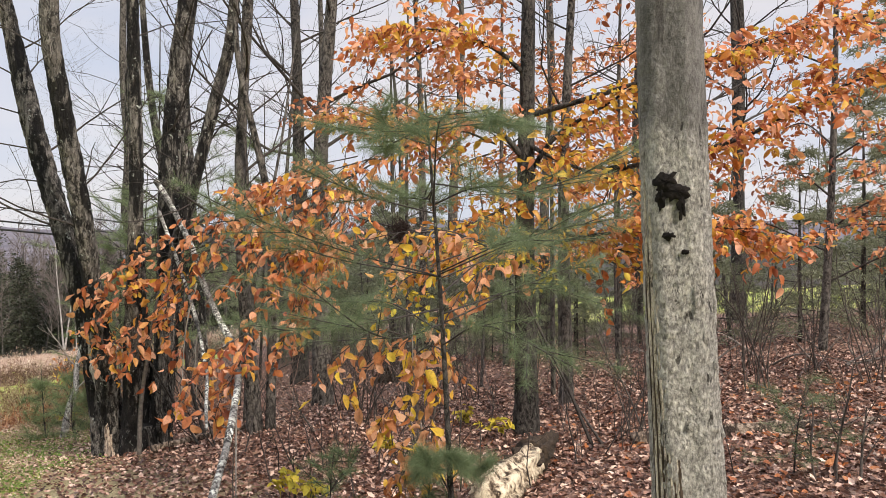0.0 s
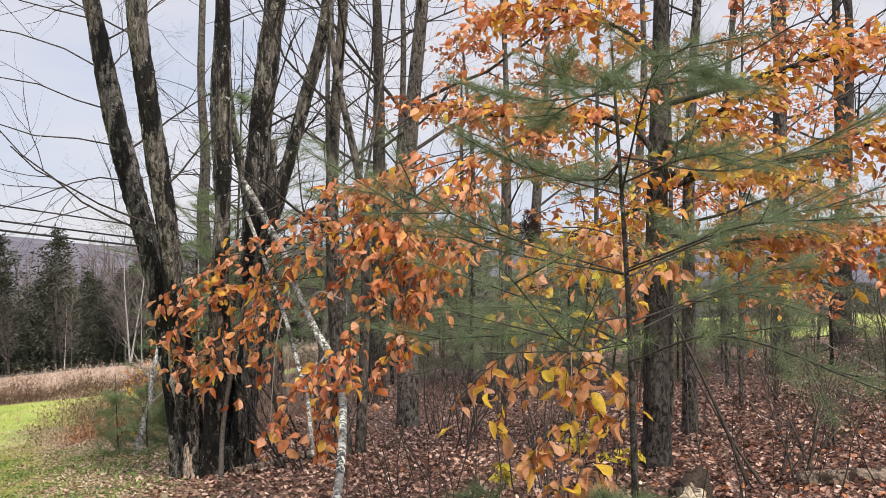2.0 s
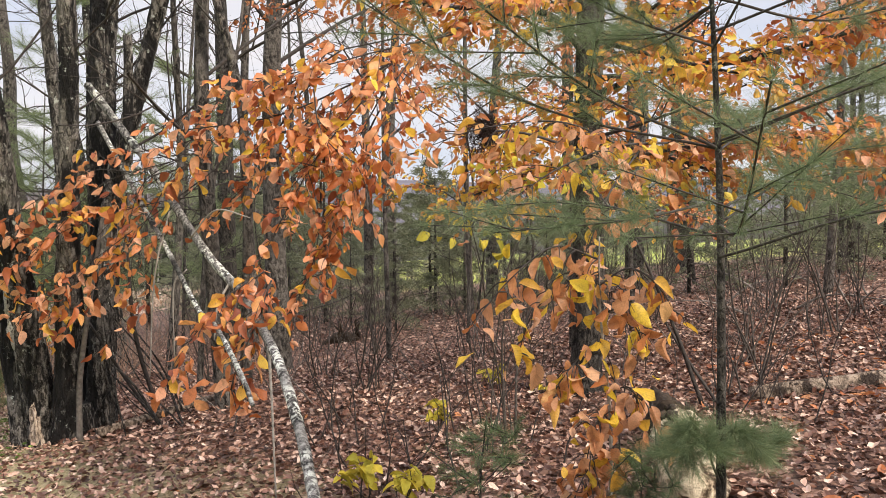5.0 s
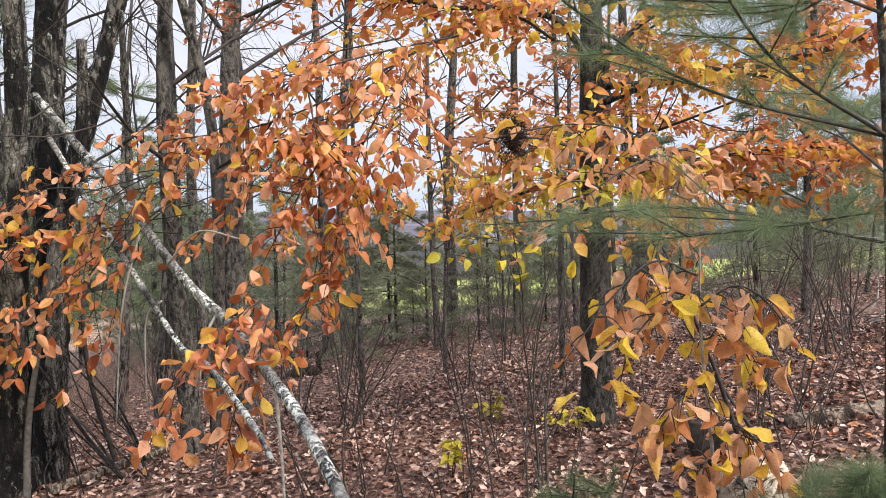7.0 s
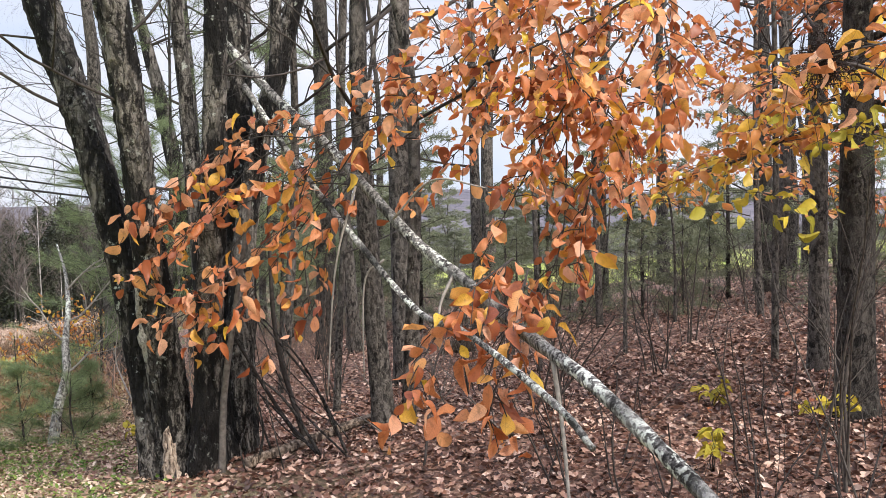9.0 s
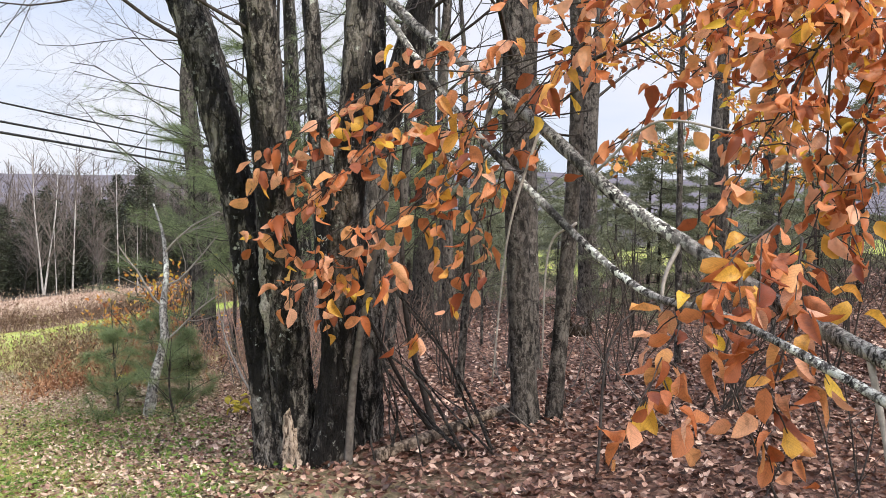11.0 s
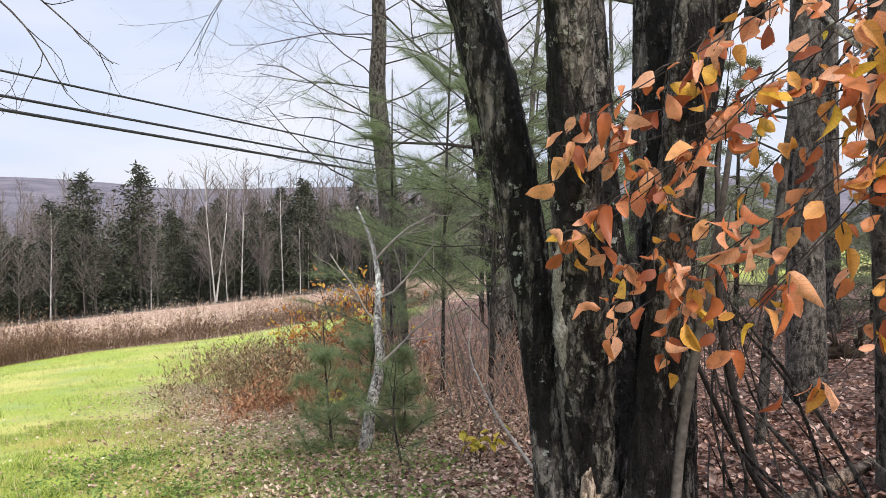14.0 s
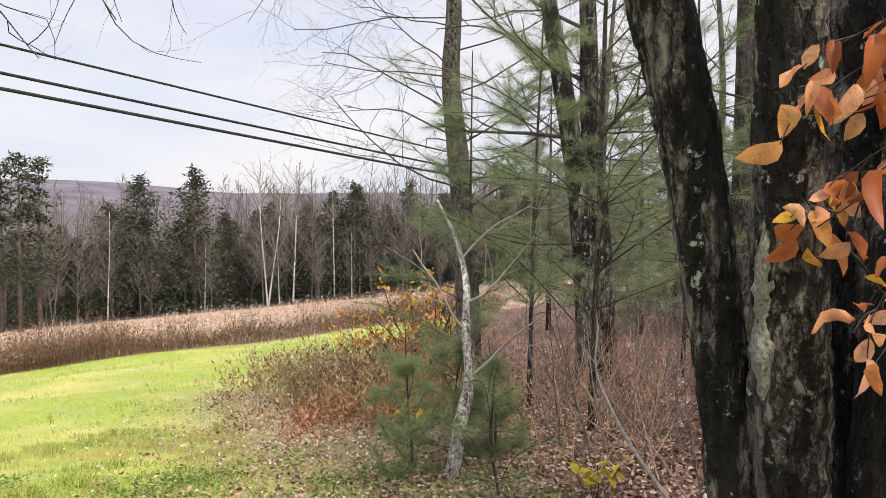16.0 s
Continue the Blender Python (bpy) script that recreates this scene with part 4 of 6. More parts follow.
# the great mass of orange leaves
beech_branch((-0.8, 8.0, 2.5), [
    (0.013, [(0.55, 8.55, 2.6), (0.1, 8.3, 2.7), (-0.5, 8.1, 2.45), (-1.1, 8.0, 2.1), (-1.7, 8.1, 1.85), (-2.4, 8.25, 1.75)]),
    (0.008, [(-0.3, 8.1, 2.5), (-0.9, 7.8, 2.3), (-1.6, 7.75, 2.1), (-2.2, 7.9, 2.05)]),
] + fan((-0.95, 7.8, 2.0), [(-2.6, 8.3, 1.75), (-2.5, 8.35, 1.35), (-2.2, 8.05, 1.05), (-1.85, 7.75, 0.7), (-1.6, 7.55, 0.42), (-1.4, 7.45, 0.6), (-1.2, 7.45, 1.0), (-1.0, 7.4, 1.35), (-1.9, 7.7, 1.5)], 0.1, 0.006),
             "beech branch with dense hanging orange and yellow leaves", 0.10, 0.33, 26, 0.6, 0.95, 300, per=0.048, bare=4)

# the cluster that hangs from the fallen limb
beech_branch((-1.95, 7.3, 0.55), [
    (0.006, [(-1.75, 7.3, 0.75), (-2.0, 7.2, 0.58), (-2.2, 7.1, 0.33), (-2.3, 7.05, 0.12)]),
    (0.006, [(-1.7, 7.2, 0.7), (-1.8, 7.05, 0.42), (-1.9, 6.95, 0.2), (-1.95, 6.95, 0.02)]),
], "low beech spray of pink-orange leaves hanging under a limb", 0.108, 0.30, 20, 0.6, 0.9, 200, per=0.05)

# the near sapling whose leaves hang close to the walker
beech_branch((-0.12, 5.35, float(height(-0.12, 5.35)) - 0.02), [
    (0.010, [(-0.12, 5.35, -0.35), (-0.13, 5.33, 0.2), (-0.19, 5.3, 0.7), (-0.2, 5.28, 1.02)]),
    (0.005, [(-0.2, 5.3, 0.92), (-0.42, 5.22, 0.98), (-0.62, 5.15, 0.86), (-0.8, 5.1, 0.68)]),
    (0.005, [(-0.19, 5.3, 0.85), (-0.36, 5.25, 0.82), (-0.52, 5.2, 0.7), (-0.6, 5.16, 0.52)]),
    (0.005, [(-0.2, 5.3, 0.8), (-0.08, 5.25, 0.88), (0.02, 5.2, 0.82), (0.1, 5.15, 0.68)]),
    (0.004, [(-0.16, 5.3, 0.5), (-0.26, 5.25, 0.52), (-0.34, 5.22, 0.47), (-0.42, 5.2, 0.38)]),
    (0.004, [(-0.15, 5.3, 0.32), (-0.08, 5.25, 0.36), (-0.02, 5.2, 0.3), (0.05, 5.18, 0.18)]),
    (0.004, [(-0.18, 5.3, 0.68), (-0.12, 5.24, 0.7), (-0.06, 5.2, 0.62), (-0.02, 5.18, 0.48)]),
    (0.004, [(-0.14, 5.32, 0.2), (-0.2, 5.26, 0.24), (-0.25, 5.22, 0.16), (-0.27, 5.2, 0.04)]),
    (0.004, [(-0.13, 5.33, 0.02), (-0.2, 5.28, 0.05), (-0.28, 5.22, 0.0), (-0.34, 5.2, -0.1)]),
], "slender beech sapling with large pinkish and yellow leaves", 0.098, 0.17, 13, 0.9, 0.75, 300, name="beech_sapling", per=0.055, ground=True, meshes=PINK_MESHES)

# curled pink-brown leaves on a bough between the pines
beech_branch((0.5, 6.5, 1.5), [
    (0.008, [(0.75, 6.7, 1.55), (0.3, 6.4, 1.5), (-0.15, 6.1, 1.35), (-0.55, 5.95, 1.1)]),
    (0.007, [(0.5, 6.5, 1.5), (0.2, 6.2, 1.25), (0.0, 6.0, 0.95), (-0.15, 5.9, 0.7)]),
    (0.007, [(0.4, 6.5, 1.5), (0.0, 6.5, 1.65), (-0.5, 6.5, 1.6), (-0.9, 6.6, 1.45)]),
], "beech bough of curled pinkish brown leaves", 0.10, 0.3, 24, 0.6, 0.8, 300, per=0.055, meshes=PINK_MESHES)

# boughs of the dark-trunked beech further in
OAK = np.array([0.88, 8.62, float(height(0.88, 8.62)) - 0.05])


def dark_beech():
    t = thing("beech_tree", OAK, "dark straight beech trunk with crooked limbs and amber leaves", "tree")
    orange = []
    g = Geo()
    pts = catmull([OAK, (0.87, 8.6, 0.6), (0.86, 8.58, 1.6), (0.88, 8.6, 2.8), (0.90, 8.6, 4.2), (0.9, 8.6, 6.5), (0.95, 8.65, 9.0)], 70)
    rad = np.interp(np.linspace(0, 1, 70), [0, 0.06, 0.3, 1], [0.17, 0.125, 0.105, 0.04])
    g.tube(pts, rad, 18, 0.02)
    g.build("trunk", M_OAK, t, OAK)
    leaves = []
    for r0, run in (
        (0.035, [(0.85, 8.58, 2.45), (0.55, 8.45, 2.72), (0.1, 8.3, 2.75), (-0.5, 8.2, 2.72), (-1.2, 8.2, 2.85)]),
        (0.030, [(0.9, 8.6, 2.3), (1.2, 8.5, 2.7), (1.7, 8.4, 3.0), (2.3, 8.3, 3.4)]),
        (0.028, [(0.9, 8.6, 2.1), (1.3, 8.4, 2.25), (1.8, 8.2, 2.35), (2.6, 8.0, 2.6)]),
        (0.030, [(0.9, 8.6, 3.3), (0.5, 8.5, 3.6), (-0.1, 8.4, 3.75), (-0.8, 8.4, 3.7)]),
        (0.034, [(0.9, 8.6, 2.25), (1.7, 8.3, 2.3), (2.85, 8.0, 2.56), (3.6, 7.95, 2.95), (4.5, 7.9, 3.35)]),
        (0.032, [(0.9, 8.6, 2.9), (1.7, 8.3, 3.1), (2.63, 8.0, 3.36), (3.5, 8.0, 3.65), (4.5, 8.0, 3.85)]),
        (0.020, [(0.9, 8.6, 1.5), (1.6, 8.3, 1.65), (2.6, 8.0, 1.72), (3.3, 7.9, 1.56)]),
        (0.024, [(0.9, 8.6, 2.6), (1.1, 8.1, 2.4), (1.4, 7.6, 2.2), (1.7, 7.2, 2.05)]),
        (0.022, [(0.85, 8.6, 2.0), (0.6, 8.2, 1.9), (0.3, 7.8, 1.75), (-0.1, 7.5, 1.6)]),
        (0.022, [(0.9, 8.6, 1.7), (1.3, 8.5, 1.65), (1.8, 8.4, 1.5), (2.2, 8.3, 1.35)]),
        (0.020, [(0.85, 8.6, 1.55), (0.5, 8.6, 1.5), (0.1, 8.5, 1.35), (-0.3, 8.5, 1.2)]),
    ):
        r = catmull(run, 26)
        g = Geo()
        g.tube(r, np.linspace(r0, r0 * 0.25, 26), 8, 0.05)
        b = g.build("limb", M_OAK, t, OAK)
        tw = Geo()
        spray(r[4:], 0.62, 28, 0.10, 0.3, 0.95, None, leaves, tw, 0.06)
        if run[-1][0] > 3 or run[-1][0] < -0.6:
            spray(r[8:], 0.75, 60 if run[-1][0] > 3 else 44, 0.10, 0.3, 0.95, None, orange, tw, 0.05)
        o = tagged(tw.build("twig_spray", M_TWIG, b, (0, 0, 0)), kind="stuff")
        o.location = -np.asarray(t.location)
    order = rng.permutation(len(leaves))
    leaf_mass(t, OAK, [leaves[i] for i in order], M_AMBER)
    leaf_mass(t, OAK, orange, M_LEAVES, "orange leaves on the long boughs")
    out = []
    for k in range(5):
        tw = Geo()
        o = np.array([0.1 + 0.25 * k, rng.uniform(7.6, 8.6), rng.uniform(1.0, 1.7)])
        spray(catmull([o, o + (-0.25, -0.2, 0.05), o + (-0.55 + 0.1 * k, -0.45, -0.1)], 12), 0.4, 6, 0.10, 0.25, 1.0, None, out, tw, 0.075)
        tagged(tw.build("twig_spray", M_TWIG, t, OAK), kind="stuff")
    leaf_mass(t, OAK, out, M_YELLOWLEAF, "yellow-green leaves on low twigs")


dark_beech()


def leafy_tree(x, y, h, r, n_limb, z0, z1, reach, mat, label, leaf=0.095, density=0.065):
    base = np.array([x, y, float(height(x, y)) - 0.05])
    t = thing("beech_tree", base, label, "tree")
    g = Geo()
    top = base + (rng.normal(0, 0.15), rng.normal(0, 0.15), h)
    pts = catmull([base, base * 0.6 + top * 0.4 + rng.normal(0, 0.06, 3), top], 40)
    g.tube(pts, np.linspace(r, r * 0.35, 40), 12, 0.02)
    g.build("trunk", M_WOODS, t, base)
    leaves = []
    for k in range(n_limb):
        z = z0 + (z1 - z0) * (k + rng.random()) / n_limb
        i = min(38, int((z - base[2]) / h * 39))
        a = k * 2.4 + rng.uniform(-0.4, 0.4)
        p = pts[i]
        ln = reach * rng.uniform(0.6, 1.1)
        d = np.array([math.cos(a), math.sin(a), 0])
        run = catmull([p, p + d * ln * 0.4 + (0, 0, 0.2 * ln), p + d * ln * 0.75 + (0, 0, 0.22 * ln), p + d * ln + (0, 0, 0.12 * ln)], 20)
        g = Geo()
        g.tube(run, np.linspace(r * 0.22, 0.004, 20), 6, 0.04)
        b = g.build("limb", M_TWIG, t, base)
        tw = Geo()
        spray(run[3:], 0.65, 20, leaf, 0.22, 1.0, None, leaves, tw, density)
        o = tagged(tw.build("twig_spray", M_TWIG, b, (0, 0, 0)), kind="stuff")
        o.location = -base
    leaf_mass(t, base, leaves, mat)


leafy_tree(5.9, 9.2, 7.0, 0.05, 12, 1.6, 5.2, 2.0, M_LEAVES, "young beech with rusty orange leaves in tiers")
leafy_tree(2.5, 11.6, 7.0, 0.03, 12, 1.3, 5.0, 1.7, M_LEAVES, "young beech with dense orange and rusty leaves")
leafy_tree(1.45, 10.75, 8.0, 0.035, 10, 2.7, 5.8, 1.7, M_RUST, "thin beech with dark rusty leaves high on its limbs")
leafy_tree(3.0, 14.0, 7.5, 0.05, 11, 1.4, 5.6, 1.9, M_LEAVES, "young beech with orange leaves in flat tiers")
leafy_tree(-0.5, 12.2, 8.0, 0.035, 9, 2.4, 6.0, 1.9, M_RUST, "thin beech with rusty leaves high on its limbs")
leafy_tree(5.8, 12.5, 8.5, 0.07, 11, 1.4, 6.0, 2.2, M_RUST, "beech with rusty orange leaves among the grey trunks")
leafy_tree(1.2, 15.5, 8.0, 0.06, 9, 1.4, 5.0, 2.0, M_AMBER, "slight beech with amber leaves deep in the wood")


# ---------------------------------------------------------------- white pines
def needle_tufts(geo, nodes, n_each, length, wide, fan=1.05):
    p, al = [], []
    for q, d in nodes:
        for k in range(n_each):
            v = unit(d * rng.uniform(0.5, 1.4) + rng.normal(0, fan, 3) * 0.7 + np.array([0, 0, -0.05]))
            p.append(q + d * rng.uniform(-0.03, 0.03))
            al.append(v)
    p, al = np.array(p), np.array(al)
    m = len(p)
    v = BLADE[0] * (1, wide, 1)
    geo.scatter(v, BLADE[1], p, al, rng.normal(0, 1, (m, 3)), length * rng.uniform(0.6, 1.15, m))


def pine(base, top, whorls, label, per_node=24, length=0.10, wide=0.016, r=0.016, rings=5, up=0.25, sub=7, name="white_pine", loose=0.25, mat=None):
    """A young white pine: a leader with rings of boughs, each with short twigs and long soft needles."""
    base, top = np.asarray(base, float), np.asarray(top, float)
    t = thing(name, base, label, "pine")
    g = Geo()
    line = catmull([base, base * 0.5 + top * 0.5 + rng.normal(0, 0.02, 3), top], 30)
    g.tube(line, np.linspace(r, r * 0.25, 30), 9, 0.03)
    g.build("trunk", M_OAK, t, base)
    for f, ln, a0 in whorls:
        p = line[int(f * 29)]
        for k in range(rings):
            a = a0 + k * 2 * math.pi / rings + rng.uniform(-loose, loose)
            d = np.array([math.cos(a), math.sin(a), up * rng.uniform(0.2, 1.4)])
            l2 = ln * rng.uniform(0.7 - 0.3 * loose, 1.1 + 0.2 * loose)
            run = catmull([p + rng.normal(0, 0.08, 3) * (0, 0, loose), p + d * l2 * 0.5 + rng.normal(0, 0.05, 3), p + d * l2 + np.array([0, 0, rng.uniform(-0.18, 0.12) * l2])], 14)
            b = Geo()
            b.tube(run, np.linspace(r * 0.26, 0.0025, 14), 6, 0.04)
            bough = b.build("bough", M_TWIG, t, base)
            nodes = [(run[i], unit(run[i] - run[i - 1])) for i in range(6, 14)]
            tw = Geo()
            for j in range(sub):
                i = int(4 + 9 * (j + rng.random()) / sub)
                dd = unit(run[i] - run[i - 1])
                s = unit(np.cross(dd, (0, 0, 1))) * (1 if j % 2 else -1)
                e = unit(dd + s * rng.uniform(0.5, 1.1) + np.array([0, 0, rng.uniform(-0.4, 0.5)]))
                sl = 0.26 * ln * rng.uniform(0.4, 1.3)
                q = [run[i] + e * sl * u for u in (0, 0.35, 0.7, 1.0)]
                tw.tube(q, [0.003, 0.0025, 0.002, 0.0015], 4, cap=False)
                nodes += [(q[u], e) for u in (1, 2, 3)]
            o = tagged(tw.build("twig_spray", M_TWIG, bough, (0, 0, 0)), kind="stuff")
            o.location = -base
            nd = Geo()
            needle_tufts(nd, nodes, per_node, length, wide)
            o = nd.build("needles", mat or M_NEEDLE, bough, (0, 0, 0), smooth=False)
            o.location = -base
            tagged(o, kind="stuff")
    nd = Geo()
    needle_tufts(nd, [(line[i], np.array([0, 0, 1.0])) for i in range(24, 30)], max(8, per_node // 3), length, wide, 0.9)
    tagged(nd.build("leader_needles", mat or M_NEEDLE, t, base, smooth=False), kind="stuff")


pine((0.06, 4.68, float(height(0.06, 4.68)) - 0.03), (-0.10, 4.54, 2.38),
     [(0.20, 0.2, 0.3), (0.49, 1.3, 0.1), (0.62, 1.15, 0.6), (0.765, 1.0, 0.2), (0.91, 0.6, 0.5)], "young white pine with thin whorled boughs and soft needles", 95, 0.105, 0.011, 0.02, 6, loose=0.6, mat=M_NEARNEEDLE)
pine((-0.72, 5.3, float(height(-0.72, 5.3)) - 0.02), (-0.7, 5.3, 0.25), [(0.3, 0.2, 0.2), (0.55, 0.2, 0.6), (0.8, 0.14, 0)], "small white pine seedling among the leaves", 20, 0.08, 0.014, 0.007, 5, 0.8, 3)
pine((-0.1, 5.05, float(height(-0.1, 5.05)) - 0.02), (-0.08, 5.05, 0.06), [(0.35, 0.13, 0.2), (0.7, 0.1, 0.6)], "small white pine seedling among the leaves", 20, 0.08, 0.014, 0.006, 5, 0.8, 3)
pine((2.4, 5.6, float(height(2.4, 5.6)) - 0.02), (2.5, 5.6, 0.62), [(0.25, 0.4, 0.2), (0.5, 0.42, 0.7), (0.75, 0.28, 0.1)], "small thin white pine among the leaves", 22, 0.09, 0.011, 0.008, 5, 0.4, 4, "white_pine", 0.8, M_NEARNEEDLE)
for x, y, top, wide in ((-5.92, 12.2, 1.2, 0.28), (-5.75, 12.7, 1.15, 0.3), (-5.4, 12.7, 0.95, 0.28)):
    z = float(height(x, y)) - 0.03
    pine((x, y, z), (x + rng.normal(0, 0.12), y + rng.normal(0, 0.12), z + top),
         [(0.1, wide, 0.2), (0.3, wide * 1.1, 0.9), (0.5, wide * 0.9, 0.1), (0.72, wide * 0.6, 0.5)], "bushy young white pine at the lawn's edge", 44, 0.11, 0.011, 0.012, 6, 0.55, 5, "white_pine", 1.6, M_SOFTNEEDLE)
pine((-5.2, 11.6, float(height(-5.2, 11.6)) - 0.03), (-5.25, 11.6, -0.45), [(0.2, 0.35, 0.2), (0.5, 0.32, 0.7), (0.8, 0.2, 0.1)], "bushy young white pine at the lawn's edge", 28, 0.10, 0.009, 0.012, 5, 0.7, 3, "white_pine", 1.2, M_SOFTNEEDLE)
pine((-4.68, 13.2, float(height(-4.68, 13.2)) - 0.05), (-4.6, 13.3, 5.2),
     [(0.2, 1.2, 0.2), (0.27, 1.5, 0.6), (0.34, 1.3, 0.9), (0.41, 1.6, 0.1), (0.48, 1.2, 0.4), (0.56, 1.3, 0.8), (0.66, 1.0, 0.3), (0.8, 0.8, 0.5)], "slender white pine with soft grey-green boughs", 34, 0.13, 0.011, 0.03, 6, 0.55, 11, "white_pine", 1.2, M_SOFTNEEDLE)
pine((-6.1, 15.4, float(height(-6.1, 15.4)) - 0.05), (-6.1, 15.5, 2.4),
     [(0.2, 0.9, 0.2), (0.33, 1.0, 0.6), (0.45, 0.9, 0.1), (0.6, 0.9, 0.8), (0.78, 0.6, 0.4)], "young white pine with soft grey-green needles", 34, 0.13, 0.012, 0.025, 6, 0.6, 10, "white_pine", 1.2, M_SOFTNEEDLE)
pine((-5.3, 14.3, float(height(-5.3, 14.3)) - 0.05), (-5.2, 14.4, 2.9),
     [(0.3, 0.9, 0.2), (0.42, 1.1, 0.6), (0.54, 0.9, 0.1), (0.66, 0.8, 0.8), (0.8, 0.6, 0.4)], "young white pine with soft grey-green needles", 34, 0.13, 0.012, 0.025, 6, 0.6, 10, "white_pine", 1.2, M_SOFTNEEDLE)
pine((-3.7, 16.5, float(height(-3.7, 16.5)) - 0.05), (-3.6, 16.5, 4.6),
     [(0.25, 1.2, 0.2), (0.38, 1.3, 0.6), (0.5, 1.3, 0.1), (0.65, 1.0, 0.4), (0.8, 0.7, 0)], "young white pine with soft grey-green needles", 30, 0.14, 0.014, 0.03, 6, 0.6, 9, "white_pine", 1.2, M_SOFTNEEDLE)


# ---------------------------------------------------------------- bare woodland trees
def wood_tree(seed, h, r, first, n_limb, limb, mat=M_WOODS):
    """A tall bare tree about the origin: tapered trunk and a crown of bare branches."""
    global rng
    keep, rng = rng, np.random.default_rng(seed)
    t = new("bare_tree")
    g = Geo()
    pts = catmull([(0, 0, -0.15), (rng.normal(0, 0.05), rng.normal(0, 0.05), h * 0.3), (rng.normal(0, 0.12), rng.normal(0, 0.12), h * 0.6), (rng.normal(0, 0.3), rng.normal(0, 0.3), h)], 46)
    rad = np.interp(np.linspace(0, 1, 46), [0, 0.03, 0.1, 1], [r * 1.45, r * 1.12, r, r * 0.25])
    g.tube(pts, rad, 14, 0.022)
    g.build("trunk", mat, t, (0, 0, 0))
    c = Geo()
    for k in range(n_limb):
        f = first + (0.98 - first) * (k + rng.random()) / n_limb
        i = int(f * 45)
        a = k * 2.4 + rng.uniform(-0.5, 0.5)
        grow(c, pts[i], (math.cos(a), math.sin(a), rng.uniform(0.25, 0.7)), limb * (1.15 - 0.6 * f), rad[i] * 0.28, 2, 0.15, 0.7, 4, seg=4, sides=5)
    c.build("crown", M_TWIG, t, (0, 0, 0))
    rng = keep
    return t


def plant_tree(proto, x, y, turn, scale, label, group="woodland trees", lean=(0, 0)):
    m = pose(x, y, float(height(x, y)), lean[0], lean[1], turn) @ Matrix.Scale(scale, 4)
    ob = copy_thing(proto, m)
    return tagged(ob, label, "tree", group)


PROTOS = [wood_tree(11, 11, 0.13, 0.32, 12, 2.6), wood_tree(12, 12, 0.15, 0.38, 12, 2.4, M_OAK), wood_tree(13, 10, 0.09, 0.28, 10, 1.9), wood_tree(14, 7, 0.045, 0.25, 10, 1.3), wood_tree(15, 5, 0.026, 0.2, 8, 0.9)]
# trees that can be told apart: x, y, kind, scale, lean
for x, y, k, s, ln, lab in (
    (1.55, 10.2, 2, 0.9, (0, 0), "straight grey tree beside a dark beech"),
    (-2.29, 10.0, 2, 0.98, (0, 0.5), "thin dark young tree beside a paler one"),
    (-2.10, 9.97, 3, 1.25, (0, 5.0), "thin pale young tree beside a darker one"),
    (-2.98, 17.0, 1, 1.1, (0, 0), "straight grey bare tree behind the clump"),
    (-2.5, 17.6, 2, 1.2, (0, 0), "straight grey bare tree behind the clump"),
    (-1.90, 13.0, 0, 1.15, (0, 0), "broad grey bare tree with rough bark"),
    (8.15, 22.5, 1, 1.2, (0, 0), "tall dark tree before the glade"),
    (4.4, 16.1, 2, 1.1, (0, 0), "grey bare tree deep in the wood"),
    (7.1, 19.8, 1, 1.05, (0, 0), "dark bare tree deep in the wood"),
    (5.1, 17.9, 1, 1.15, (0, 0), "dark bare tree deep in the wood"),
    (6.0, 25.2, 1, 1.1, (0, 0), "tall bare tree before the glade"),
    (-0.4, 17.2, 2, 1.1, (0, 0), "slim bare tree deep in the wood"),
    (0.3, 20.0, 0, 1.1, (0, 0), "slim bare tree deep in the wood"),
    (2.4, 19.2, 0, 1.0, (0, 0), "grey bare tree deep in the wood"),
    (-3.4, 13.4, 3, 1.3, (0, 3), "thin leaning young tree behind the clump"),
    (-2.7, 11.2, 4, 1.3, (0, 6), "thin bent young tree behind the clump"),
):
    plant_tree(PROTOS[k], x, y, rng.uniform(0, 360), s, lab, "woodland trees", ln)
for k in range(11):
    for tries in range(20):
        y = rng.uniform(21, 46)
        x = rng.uniform(-5 - 0.02 * y, 6 + 0.6 * y)
        if not (y > 23 and y < 34 and x > 2 and rng.random() < 0.8):
            break
    plant_tree(PROTOS[int(rng.integers(0, 4))], x, y, rng.uniform(0, 360), rng.uniform(0.8, 1.25), "bare grey tree deep in the wood", "woodland trees", (rng.normal(0, 1.2), rng.normal(0, 1.2)))
for k in range(15):
    y = rng.uniform(12.5, 26)
    x = rng.uniform(-3.4, 1 + 0.5 * y)
    if math.hypot(x - 0.88, y - 8.6) < 0.5:
        continue
    plant_tree(PROTOS[4 if rng.random() < 0.7 else 3], x, y, rng.uniform(0, 360), rng.uniform(0.5, 1.0), "thin bare sapling in the understorey", "understorey saplings", (rng.normal(0, 3), rng.normal(0, 3)))
for ob in list(PROTOS):
    for o in (*ob.children_recursive, ob):
        bpy.data.objects.remove(o)


